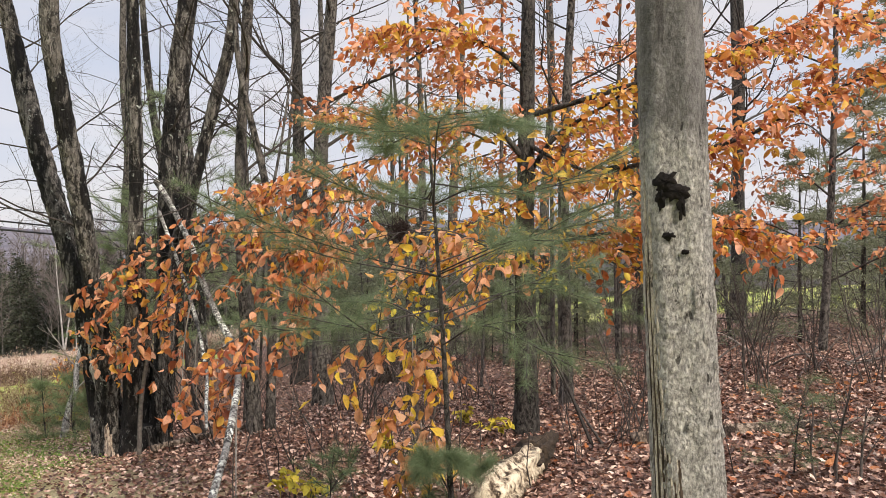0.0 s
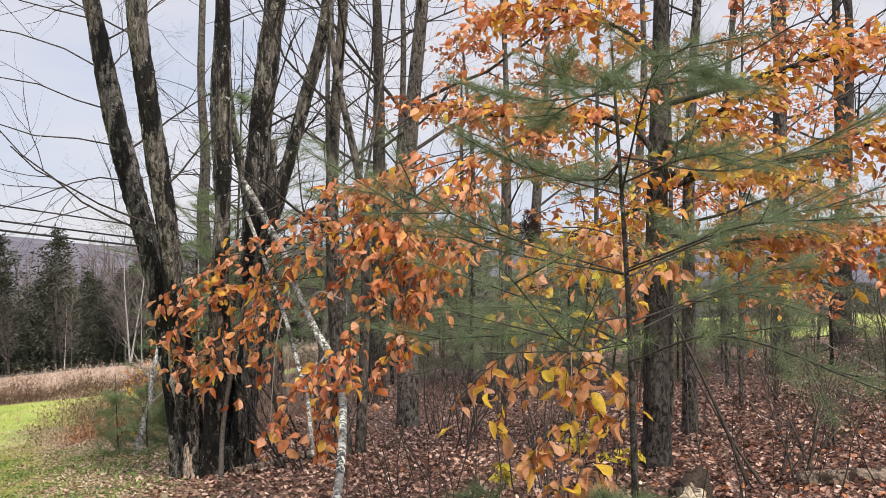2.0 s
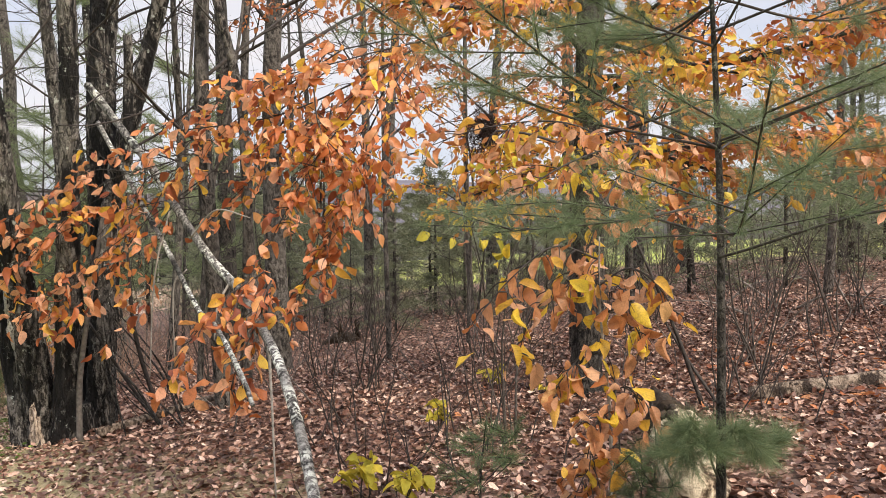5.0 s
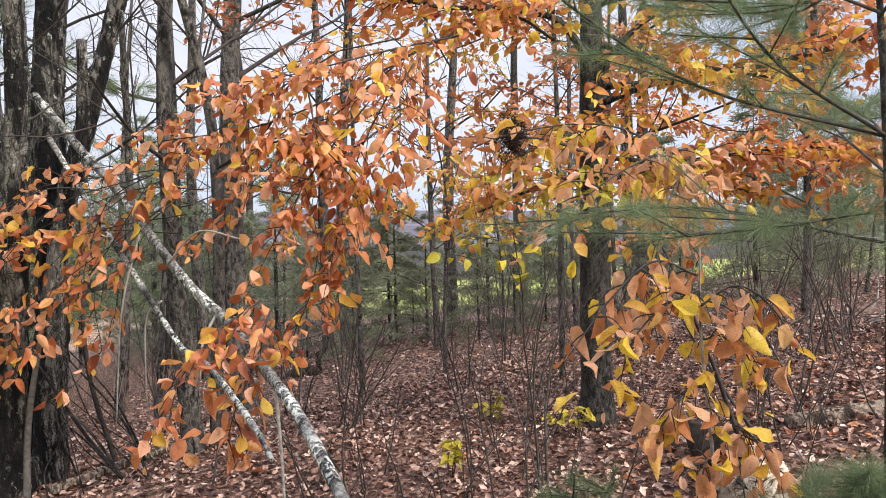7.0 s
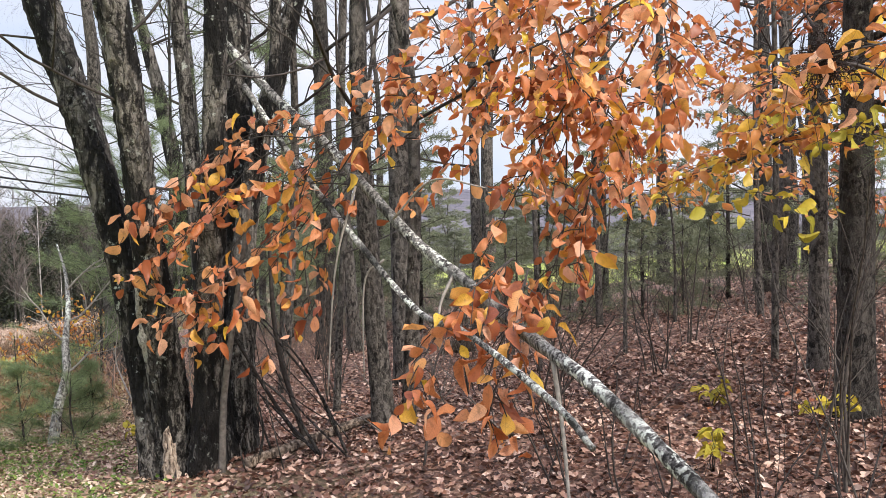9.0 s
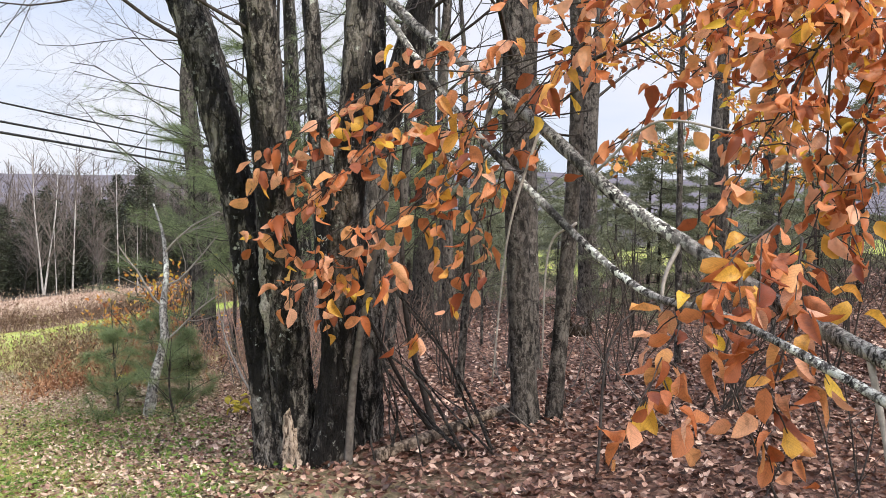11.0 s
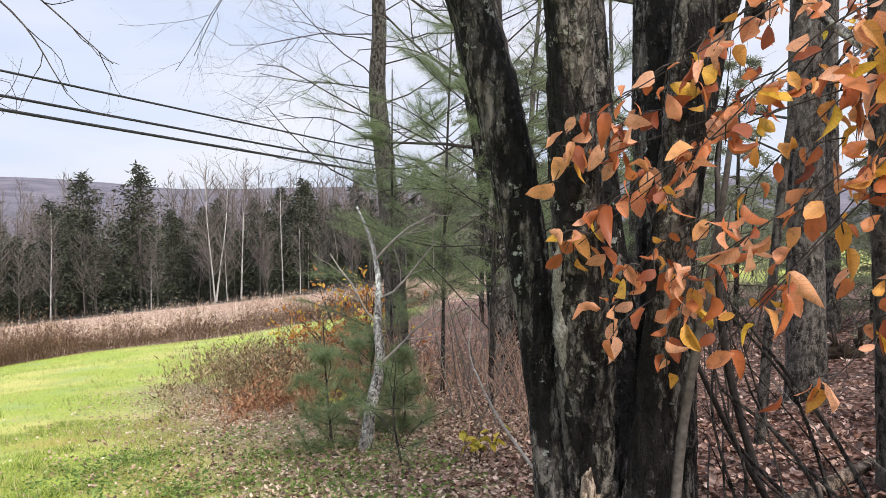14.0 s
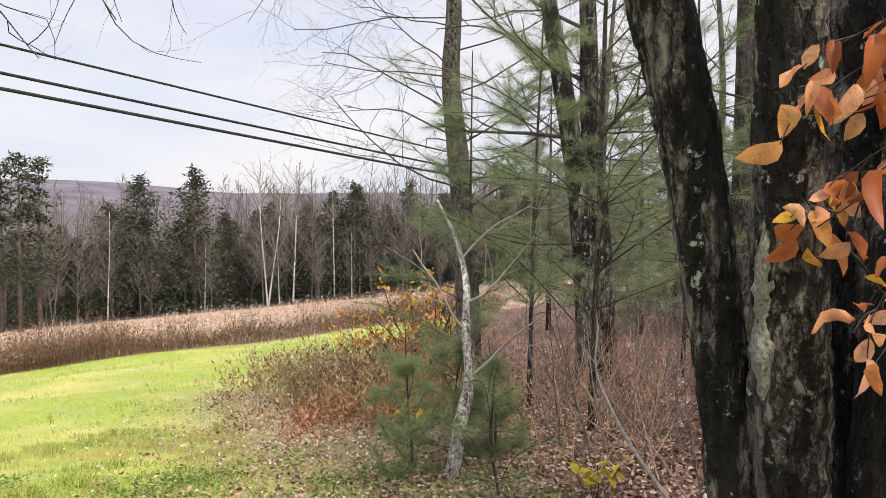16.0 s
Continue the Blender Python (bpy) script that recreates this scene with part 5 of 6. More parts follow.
def edge_tree():
    base = np.array([-6.45, 17.5, float(height(-6.45, 17.5)) - 0.1])
    t = thing("bare_tree", base, "grey bare tree at the lawn's edge with wide fine branches", "tree")
    g = Geo()
    pts = catmull([base, (-6.5, 17.5, -0.4), (-6.62, 17.5, 1.2), (-6.75, 17.5, 2.4), (-6.72, 17.5, 3.6), (-6.85, 17.5, 5.5), (-6.8, 17.5, 9.0)], 60)
    rad = np.interp(np.linspace(0, 1, 60), [0, 0.06, 0.4, 1], [0.23, 0.17, 0.14, 0.05])
    g.tube(pts, rad, 16, 0.02)
    g.build("trunk", M_WOODS, t, base)
    for k in range(22):
        i = int(16 + 42 * (k + rng.random()) / 22)
        a = rng.uniform(1.6, 4.9) if k % 3 else rng.uniform(-1.2, 1.2)
        c = Geo()
        grow(c, pts[i], (math.cos(a), math.sin(a), rng.uniform(0.15, 0.55)), rng.uniform(2.0, 3.2), rad[i] * 0.10, 3, 0.0, 0.65, 5, 0.15, sides=4)
        tagged(c.build("limb", M_TWIG, t, base))


edge_tree()


def twin_tree():
    base = np.array([-4.75, 15.6, float(height(-4.75, 15.6)) - 0.1])
    t = thing("twin_tree", base, "twin-stemmed grey tree with dark mossy lower trunks", "tree")
    for run, r0 in (([base, (-4.85, 15.6, 0.2), (-5.0, 15.6, 1.4), (-5.25, 15.6, 2.8), (-5.6, 15.6, 4.6), (-5.9, 15.6, 8.5)], 0.13), ([base + (0.18, 0.05, 0), (-4.68, 15.65, 0.4), (-4.8, 15.65, 1.6), (-4.85, 15.65, 3.0), (-4.95, 15.7, 5.0), (-4.9, 15.7, 9.0)], 0.12)):
        pts = catmull(run, 50)
        rad = np.interp(np.linspace(0, 1, 50), [0, 0.08, 0.5, 1], [r0 * 1.5, r0 * 1.05, r0 * 0.85, r0 * 0.3])
        g = Geo()
        g.tube(pts, rad, 14, 0.025)
        body = g.build("stem", M_MAPLE, t, base)
        for k in range(7):
            i = int(rng.integers(18, 49))
            c = Geo()
            grow(c, pts[i], (rng.normal(), rng.normal(), 0.6), rng.uniform(1.2, 2.0), rad[i] * 0.25, 2, 0.08, 0.6, 4, 0.12)
            o = c.build("limb", M_TWIG, body, (0, 0, 0))
            o.location = -base


twin_tree()


# soft evergreens that fill the depth of the wood
def hemlock(seed, h, spread, mat=None):
    """A woodland evergreen about the origin: drooping tiers of fine short needles."""
    global rng
    keep, rng = rng, np.random.default_rng(seed)
    t = new("hemlock")
    g, tw, c = Geo(), Geo(), Geo()
    g.tube([(0, 0, -0.2), (rng.normal(0, 0.06), 0, h * 0.5), (0, 0, h)], [0.02 * h * 0.6, 0.013 * h * 0.6, 0.004], 8)
    p, al = [], []
    n = int(h * 7)
    for k in range(n):
        f = 0.06 + 0.92 * (k + rng.random()) / n
        ln = spread * (1 - f) ** 0.6 * rng.uniform(0.5, 1.15) + 0.15
        a = k * 2.4 + rng.uniform(-0.4, 0.4)
        d = np.array([math.cos(a), math.sin(a), rng.uniform(-0.25, 0.55)])
        o = np.array([0, 0, h * f])
        run = catmull([o, o + d * ln * 0.55, o + d * ln + (0, 0, -0.16 * ln)], 9)
        tw.tube(run, np.linspace(0.012, 0.003, 9), 4, cap=False)
        for i in range(2, 9):
            q = unit(run[i] - run[i - 1])
            for s in (-1, 1):
                e = unit(q * 0.8 + unit(np.cross(q, (0, 0, 1))) * s)
                sl = 0.32 * ln * (1 - 0.5 * i / 9) * rng.uniform(0.6, 1.2)
                for u in np.linspace(0.1, 1, 7):
                    for w in range(3):
                        p.append(run[i] + e * sl * u + (0, 0, -0.12 * sl * u) + rng.normal(0, 0.05, 3))
                        al.append(e + rng.normal(0, 0.75, 3))
    p, al = np.array(p), np.array(al)
    m = len(p)
    c.scatter(BLADE[0] * (1, 0.19, 1), BLADE[1], p, al, rng.normal(0, 1, (m, 3)), rng.uniform(0.06, 0.16, m))
    g.build("trunk", M_OAK, t, (0, 0, 0))
    tagged(tw.build("bough_spray", M_TWIG, t, (0, 0, 0)), kind="stuff")
    tagged(c.build("needles", mat or M_HEMLOCK, t, (0, 0, 0), smooth=False), kind="stuff")
    rng = keep
    return t


HEM = [hemlock(51, 5.5, 1.7), hemlock(52, 4.0, 1.4), hemlock(53, 7.5, 2.0)]
for k in range(44):
    y = 17.0 + 25 * rng.random() ** 1.1
    x = rng.uniform(-3.6 - 0.03 * y, 5.5 + 0.62 * y)
    if math.hypot(x - 5.2, y - 20.5) < 2.0 or (x < -2.0 and y < 20):
        continue
    plant_tree(HEM[int(rng.integers(2))], x, y, rng.uniform(0, 360), rng.uniform(0.55, 1.0), "soft grey-green evergreen deep in the wood", "woodland evergreens")
for x, y, k, s in ((9.0, 16.5, 2, 0.9), (11.0, 19.0, 2, 1.0), (6.2, 14.2, 1, 0.85), (7.6, 14.8, 0, 0.8), (5.2, 15.6, 1, 0.8), (8.6, 13.6, 1, 0.9), (4.2, 17.5, 0, 0.7), (3.0, 18.6, 1, 0.8), (0.9, 17.6, 1, 0.7), (-1.2, 19.5, 0, 0.8), (-4.0, 24.0, 0, 0.9), (-6.0, 25.5, 2, 0.8), (-5.0, 30.0, 2, 1.0)):
    plant_tree(HEM[k], x, y, rng.uniform(0, 360), s, "soft grey-green evergreen deep in the wood", "woodland evergreens")
for k in range(9):
    plant_tree(HEM[k % 2], -0.9 + 0.55 * k + rng.uniform(-0.3, 0.3), rng.uniform(14.0, 18.0), rng.uniform(0, 360), rng.uniform(0.32, 0.5), "small soft evergreen in the understorey", "woodland evergreens")
for ob in HEM:
    for o in (*ob.children_recursive, ob):
        bpy.data.objects.remove(o)


# ---------------------------------------------------------------- brush, logs, small things
def brush(name, label, x0, x1, y0, y1, n, tall, mat, spreading=0.5, keep=None):
    """A tangle of thin bare stems."""
    g = Geo()
    for k in range(n):
        x, y = rng.uniform(x0, x1), rng.uniform(y0, y1)
        if keep and not keep(x, y):
            continue
        z = float(height(x, y))
        h = tall * rng.uniform(0.4, 1.2)
        d = np.array([rng.normal(0, spreading), rng.normal(0, spreading), 1])
        grow(g, (x, y, z - 0.02), d, h, 0.004 + 0.003 * h, 1, 0.1, 0.8, 4, 0.12, sides=4)
    return single(g, name, mat, (0, 0, 0), label, "brush", kind="stuff")


brush("understorey_brush", "tangle of thin bare brown stems under the trees", -2.5, 9, 9, 20, 260, 0.8, M_WOODTWIG, 0.7)
brush("understorey_brush", "tangle of thin bare reddish stems behind the clump", -7.6, -3.0, 10.2, 18.5, 480, 0.85, plain("reddish_stems", (0.13, 0.085, 0.065), (0.30, 0.20, 0.16), 30), 0.55, lambda x, y: lawn_side(x, y) < -2.2)
brush("understorey_brush", "dense grey-brown thicket at the back of the wood", -5, 16, 17, 30, 1000, 1.2, M_WOODTWIG, 0.6)
brush("understorey_brush", "dense red-brown brush between the lawn and the wood", -6.2, -4.0, 10.6, 15.5, 240, 0.8, M_REDTWIG, 0.65, lambda x, y: lawn_side(x, y) < -0.9 and (x + 4.2) ** 2 + (y - 10.4) ** 2 > 0.3)
brush("understorey_brush", "brown brush and brambles at the lawn's edge", -9.2, -6.2, 13.0, 19.5, 420, 0.75, M_REDTWIG, 0.5, lambda x, y: -2.6 < lawn_side(x, y) < -0.6)
brush("understorey_brush", "pale grey twigs in the brush by the lawn", -6.5, -3.8, 10.6, 15.0, 110, 1.1, M_WOODTWIG, 0.45, lambda x, y: lawn_side(x, y) < -0.9 and (x + 4.2) ** 2 + (y - 10.4) ** 2 > 0.3)
brush("understorey_brush", "low bare twigs in the leaf litter", -1.6, 2.2, 5.6, 9.0, 60, 0.7, M_TWIG, 0.3)


def log(name, a, b, r, mat, label, dark=None):
    a, b = np.array(a, float), np.array(b, float)
    t = thing(name, (a + b) / 2, label, "log")
    g = Geo()
    pts = catmull([a, (a + b) / 2 + rng.normal(0, 0.02, 3), b], 30)
    rr = r * (1 + 0.03 * rng.normal(0, 1, 30)) * np.linspace(1.1, 0.8, 30)
    if dark:
        k = Geo()
        k.tube(pts[15:] - np.linspace(0, 0.05, 15)[:, None] * (0, 0, 1), rr[15:] * np.linspace(1.0, 0.45, 15) * (1 + 0.12 * rng.normal(0, 1, 15)), 22, 0.13, True)
        k.build("rotten_end", M_ROTDARK, t, (a + b) / 2, "dark crumbling mossy end")
        pts, rr = pts[:18], rr[:18] * np.interp(np.arange(18), [0, 2, 14, 17], [0.72, 1.0, 1.0, 0.6])
    g.tube(pts, rr, 24, 0.07 if dark else 0.025, True, lambda s, q: 1 + 0.08 * np.cos(3 * q + 4 * s) + 0.06 * np.cos(7 * q))
    g.build("log_body", mat, t, (a + b) / 2)
    if dark:
        c = Geo()
        for k in range(14):
            i = int(rng.integers(9, 18))
            a1 = rng.uniform(0.3, 2.8)
            p = pts[i] + np.array([math.cos(a1), 0, math.sin(a1)]) * r * 0.9
            e = unit(b - a) * rng.uniform(0.06, 0.14)
            c.tube([p - e, p + rng.normal(0, 0.008, 3), p + e], [r * 0.05, r * 0.2, r * 0.05], 8, 0.25)
        tagged(c.build("rotten_bark", M_ROTDARK, t, (a + b) / 2, "dark crumbling bark"), kind="stuff")
    return t


log("rotten_log", (0.28, 5.3, -0.16), (1.02, 7.5, -0.16), 0.145, M_ROTLOG, "bleached rotten log with dark crumbling end", True)
log("flat_log", (1.7, 7.35, -0.22), (4.4, 6.75, 0.09), 0.065, M_OLDLOG, "weathered grey-brown log lying in the leaves")
log("fallen_branch", (-3.3, 9.30, float(height(-3.3, 9.3)) + 0.06), (-2.32, 10.28, float(height(-2.32, 10.28)) + 0.09), 0.038, M_OLDLOG, "fallen branch lying beside the clump")
log("fallen_branch", (-2.9, 9.0, -0.82), (-1.6, 9.5, -0.68), 0.022, M_TWIG, "thin fallen branch lying in the leaves")


def root_mound(x, y):
    base = np.array([x, y, float(height(x, y)) - 0.05])
    t = thing("root_mound", base, "dark upturned root mound in the leaf litter", "stump")
    g = Geo()
    g.tube(catmull([base + (-0.3, 0, 0), base + (-0.1, 0.02, 0.08), base + (0.15, 0, 0.1), base + (0.35, 0.03, 0.0)], 16), np.interp(np.linspace(0, 1, 16), [0, 0.3, 0.7, 1], [0.04, 0.12, 0.11, 0.04]), 14, 0.12)
    g.build("stump", M_ROTDARK, t, base)
    for k in range(7):
        g = Geo()
        p = base + (rng.uniform(-0.2, 0.3), 0, 0.12)
        g.tube([p, p + rng.normal(0, 0.12, 3) + (0, 0, 0.1), p + rng.normal(0, 0.2, 3) + (0, 0, 0.16)], [0.03, 0.02, 0.006], 6)
        g.build("root", M_ROTDARK, t, base)


root_mound(-1.0, 15.2)


def dead_nest():
    base = np.array([-0.36, 6.95, 1.64])
    t = thing("dead_cluster", base, "dark clot of dead needles caught on a bough", "dead foliage")
    g = Geo()
    n = 2800
    d = rng.normal(0, 1, (n, 3))
    d /= np.linalg.norm(d, axis=1)[:, None]
    p = base + d * (0.115 * rng.random(n) ** 0.5 * (1 + 0.35 * np.sin(5 * d[:, 0] + 3 * d[:, 2])))[:, None] * (1, 1, 1.2)
    g.scatter(BLADE[0] * (1, 0.12, 1), BLADE[1], p, d * 0.5 + rng.normal(0, 0.8, (n, 3)), rng.normal(0, 1, (n, 3)), rng.uniform(0.02, 0.05, n))
    g.build("needles", M_NEST, t, base, smooth=False)
    g = Geo()
    g.tube(catmull([base + (0.9, 0.6, -0.1), base + (0.35, 0.2, 0.0), base, base + (-0.3, -0.1, -0.02)], 12), np.linspace(0.012, 0.004, 12), 6)
    g.build("twig", M_TWIG, t, base)


dead_nest()


def bare_shrub(x, y, tall, n, lean=(0, 0), spread=0.22, label="many-stemmed bare shrub standing in the leaf litter"):
    base = np.array([x, y, float(height(x, y)) - 0.03])
    t = thing("bare_shrub", base, label, "shrub", "bare shrubs")
    for k in range(n):
        g = Geo()
        o = base + np.array([rng.normal(0, 0.07), rng.normal(0, 0.07), 0])
        grow(g, o, (rng.normal(lean[0], spread), rng.normal(lean[1], spread), 1), tall * rng.uniform(0.6, 1.1), 0.009 * rng.uniform(0.6, 1.3), 2, 0.08, 0.6, 4, 0.09, sides=5)
        g.build("stem", M_SHRUBTWIG, t, base)


for x, y, h, n in ((-0.33, 7.02, 1.7, 4), (-0.2, 7.25, 1.4, 3), (-0.95, 9.9, 1.3, 8), (-1.3, 11.4, 1.4, 8), (1.75, 7.5, 1.5, 5), (2.5, 8.7, 1.2, 6), (0.4, 11.0, 1.2, 6), (1.4, 12.6, 1.3, 6), (-0.6, 13.6, 1.4, 6), (3.0, 11.8, 1.4, 7), (3.4, 15.0, 1.7, 8), (-2.7, 12.2, 1.5, 7), (4.6, 10.2, 1.4, 6), (2.6, 5.4, 0.9, 4), (3.6, 9.3, 1.5, 7), (4.6, 8.7, 1.6, 8), (5.2, 9.6, 1.6, 8), (4.1, 11.2, 1.6, 8)):
    bare_shrub(x, y, h, n)
for a, b_, c, r0, lab in (((1.36, 7.42, -0.3), (1.1, 7.35, 0.3), (0.78, 7.3, 0.95), 0.017, "dead stick leaning over the leaf litter"), ((1.45, 7.35, -0.28), (1.2, 7.4, 0.1), (0.95, 7.45, 0.55), 0.012, "dead stick leaning over the leaf litter"),
                          ((-2.1, 8.6, -0.7), (-1.9, 9.0, 0.1), (-1.2, 9.2, 0.35), 0.009, "thin arched branch rising from the leaf litter"), ((-4.0, 10.3, -1.03), (-4.38, 10.55, -0.6), (-4.56, 10.7, -0.31), 0.013, "pale dead stick standing before the clump"),
                          ((-2.92, 10.1, -0.9), (-3.15, 10.1, 0.0), (-3.2, 10.1, 0.95), 0.027, "dark leaning sapling beside the clump"), ((-2.9, 9.95, -0.88), (-3.15, 9.8, -0.45), (-3.45, 9.65, 0.15), 0.02, "dark dead stem leaning on the clump")):
    g = Geo()
    g.tube(catmull([a, b_, c], 16), np.linspace(r0, r0 * 0.5, 16), 7, 0.06)
    grow(g, c, np.array(c) - np.array(b_), 0.4, r0 * 0.45, 1, 0.0, 0.7, 3, sides=4)
    single(g, "dead_stick", M_PALE if "pale" in lab else M_TWIG, a, lab, "stick")


for k in range(12):
    x, y = rng.uniform(3.8, 6.2), rng.uniform(10.6, 12.6)
    a = np.array([x, y, float(height(x, y)) - 0.01])
    c = a + (rng.normal(0, 0.6), rng.normal(0, 0.4), rng.uniform(0.15, 0.6))
    g = Geo()
    g.tube(catmull([a, (a + c) / 2 + rng.normal(0, 0.06, 3), c], 10), np.linspace(0.016, 0.006, 10), 6, 0.06)
    grow(g, c, c - a, 0.45, 0.006, 1, 0.0, 0.8, 4, sides=4)
    single(g, "dead_stick", M_WOODTWIG if k % 2 else M_PALE, a, "dead grey branch in a tangle on the leaf litter", "stick", "tangle of dead branches")


def seedling(x, y, tall, mat, label):
    base = np.array([x, y, float(height(x, y)) - 0.01])
    t = thing("leafy_seedling", base, label, "seedling", "seedlings")
    g = Geo()
    for k in range(4):
        e = base + (rng.normal(0, 0.1), rng.normal(0, 0.1), tall * rng.uniform(0.7, 1.1))
        g.tube([base, (base + e) / 2 + rng.normal(0, 0.02, 3), e], [0.004, 0.003, 0.002], 5)
        out = []
        for j in range(7):
            q = base + (e - base) * rng.uniform(0.5, 1.0)
            a = rng.uniform(0, 6.28)
            out.append((q, unit((math.cos(a), math.sin(a), rng.uniform(-0.3, 0.3))), unit((rng.normal(0, 0.4), rng.normal(0, 0.4), 1)), rng.uniform(0.06, 0.1)))
        leaf_mass(t, base, out, mat)
    g.build("stem", M_TWIG, t, base)


for x, y in ((-0.54, 7.75), (-1.0, 6.0), (-1.15, 6.3), (0.6, 8.4), (0.2, 9.4), (-4.6, 11.4), (-6.3, 13.8)):
    seedling(x, y, 0.25, M_YELLOWLEAF, "small seedling with yellow leaves in the litter")


# ---------------------------------------------------------------- lawn edge
def dead_stem():
    base = np.array([-5.62, 12.1, float(height(-5.62, 12.1)) - 0.03])
    t = thing("dead_sapling", base, "dead crooked sapling with pale lichen at the lawn's edge", "sapling")
    g = Geo()
    run = catmull([base, (-5.58, 12.15, -0.95), (-5.54, 12.32, -0.62), (-5.60, 12.5, -0.3), (-5.66, 12.8, 0.05), (-5.85, 13.3, 0.4), (-6.14, 13.9, 0.72)], 40)
    g.tube(run, np.interp(np.linspace(0, 1, 40), [0, 0.45, 1], [0.052, 0.036, 0.010]), 10, 0.07)
    g.build("stem", M_PALESAP, t, base)
    for a, b in (((-5.54, 12.32, -0.62), (-5.1, 12.35, -0.1)), ((-5.63, 12.65, -0.1), (-5.2, 12.7, 0.1)), ((-5.6, 12.5, -0.3), (-5.9, 12.4, 0.0)), ((-5.75, 13.0, 0.2), (-5.5, 13.0, 0.6))):
        g = Geo()
        grow(g, a, np.array(b) - np.array(a), 0.75, 0.013, 1, 0.05, 0.7, 4)
        g.build("branch", M_PALE, t, base)


dead_stem()


def shrub(x, y, tall, label, leaves=None, n=16):
    base = np.array([x, y, float(height(x, y)) - 0.03])
    t = thing("shrub", base, label, "shrub", "shrubs at the lawn edge")
    g = Geo()
    nodes = []
    for k in range(n):
        g = Geo()
        grow(g, base + rng.normal(0, 0.1, 3) * (1, 1, 0), (rng.normal(0, 0.75), rng.normal(0, 0.75), 1), tall * rng.uniform(0.4, 0.8), 0.014, 2, 0.1, 0.8, 4, 0.2, None, nodes, 0.6, 5)
        g.build("stem", M_TWIG, t, base)
    if leaves:
        out = [(p, unit(d + rng.normal(0, 0.6, 3)), unit(rng.normal(0, 1, 3)), rng.uniform(0.05, 0.09)) for p, d in nodes if rng.random() < 0.36]
        leaf_mass(t, base, out, leaves)


shrub(-7.2, 18.3, 2.2, "bare twiggy shrub with a few yellow and red leaves", M_AMBER)
shrub(-7.0, 16.4, 1.3, "bare twiggy shrub with a few rusty leaves", M_RUST)
shrub(-8.2, 18.4, 1.3, "bare twiggy shrub at the lawn's edge", M_AMBER, 10)


def weeds(name, label, n, area, tall, mat, heads, wide=0.03):
    """Dry standing weeds: stalks with small leaves and seed heads."""
    g = Geo()
    pts = area(n)
    x, y = pts[:, 0], pts[:, 1]
    m = len(x)
    p = np.stack([x, y, height(x, y) - 0.02], -1)
    h = tall * rng.uniform(0.5, 1.15, m) * (1 + 0.3 * np.sin(x * 0.9 + 1.3 * np.sin(y * 0.5)) * np.cos(y * 0.7 + np.sin(x * 0.4)) + 0.3 * np.sin(x * 2.7 + 2 * np.sin(y * 1.9)))
    h *= 0.55 + 0.8 * np.mod(np.abs(np.sin(np.floor(x / 0.8) * 12.9898 + np.floor(y / 0.8) * 78.233)) * 437.58, 1.0)
    d = np.stack([rng.normal(0, 0.3, m), rng.normal(0, 0.3, m), np.ones(m)], -1)
    g.scatter(BLADE[0] * (1, wide * 0.4, 1), BLADE[1], p, d, rng.normal(0, 1, (m, 3)), h)
    for k in range(heads):
        f = rng.uniform(0.35, 1.0, m)
        q = p + d * (h * f)[:, None] + rng.normal(0, 0.03, (m, 3))
        g.scatter(BLADE[0] * (1, 0.34, 1), BLADE[1], q, d + rng.normal(0, 0.7, (m, 3)), rng.normal(0, 1, (m, 3)), rng.uniform(0.5, 1.5, m) * wide * 2.3)
    return single(g, name, mat, (0, 0, 0), label, "weeds", kind="stuff", smooth=False)


def edge_area(n):
    f = rng.random(60)
    c = np.stack([-6.9 - 2.9 * f, 14.1 + 3.6 * f], -1) + np.stack([rng.normal(0.4, 0.5, 60), rng.normal(0.3, 0.6, 60)], -1)
    k = rng.integers(0, 60, n)
    return c[k] + rng.normal(0, 1, (n, 2)) * rng.uniform(0.06, 0.26, 60)[k][:, None]


def meadow_area(n):
    c = np.stack([rng.uniform(-62, -7.8, n // 30), rng.uniform(18, 92, n // 30)], -1)
    x, y = (c[rng.integers(0, len(c), n)] + rng.normal(0, 0.22, (n, 2))).T
    s = meadow_side(x, y)
    ok = (np.sin(x * 0.35 + 2 * np.sin(y * 0.21)) + np.sin(y * 0.45 + x * 0.13) + rng.normal(0, 0.5, n) > -0.35) & (s > 0.2) & (s < 40) & (rng.random(n) < np.exp(-s / 18))
    return np.stack([x[ok], y[ok]], -1)


def russet_area(n):
    x, y = rng.uniform(-62, -7.8, n), rng.uniform(18, 92, n)
    s = meadow_side(x, y)
    ok = (np.sin(x * 0.35 + 2 * np.sin(y * 0.21)) + np.sin(y * 0.45 + x * 0.13) + rng.normal(0, 0.5, n) < -0.2) & (s > 0.2) & (s < 40) & (rng.random(n) < np.exp(-s / 18))
    return np.stack([x[ok], y[ok]], -1)


def front_area(n):
    u, w = rng.uniform(-16, 12, n), rng.uniform(0.0, 1.6, n)
    return np.stack([-16.0 + 0.64 * u - 0.77 * w, 27.2 + 0.77 * u + 0.64 * w], -1)


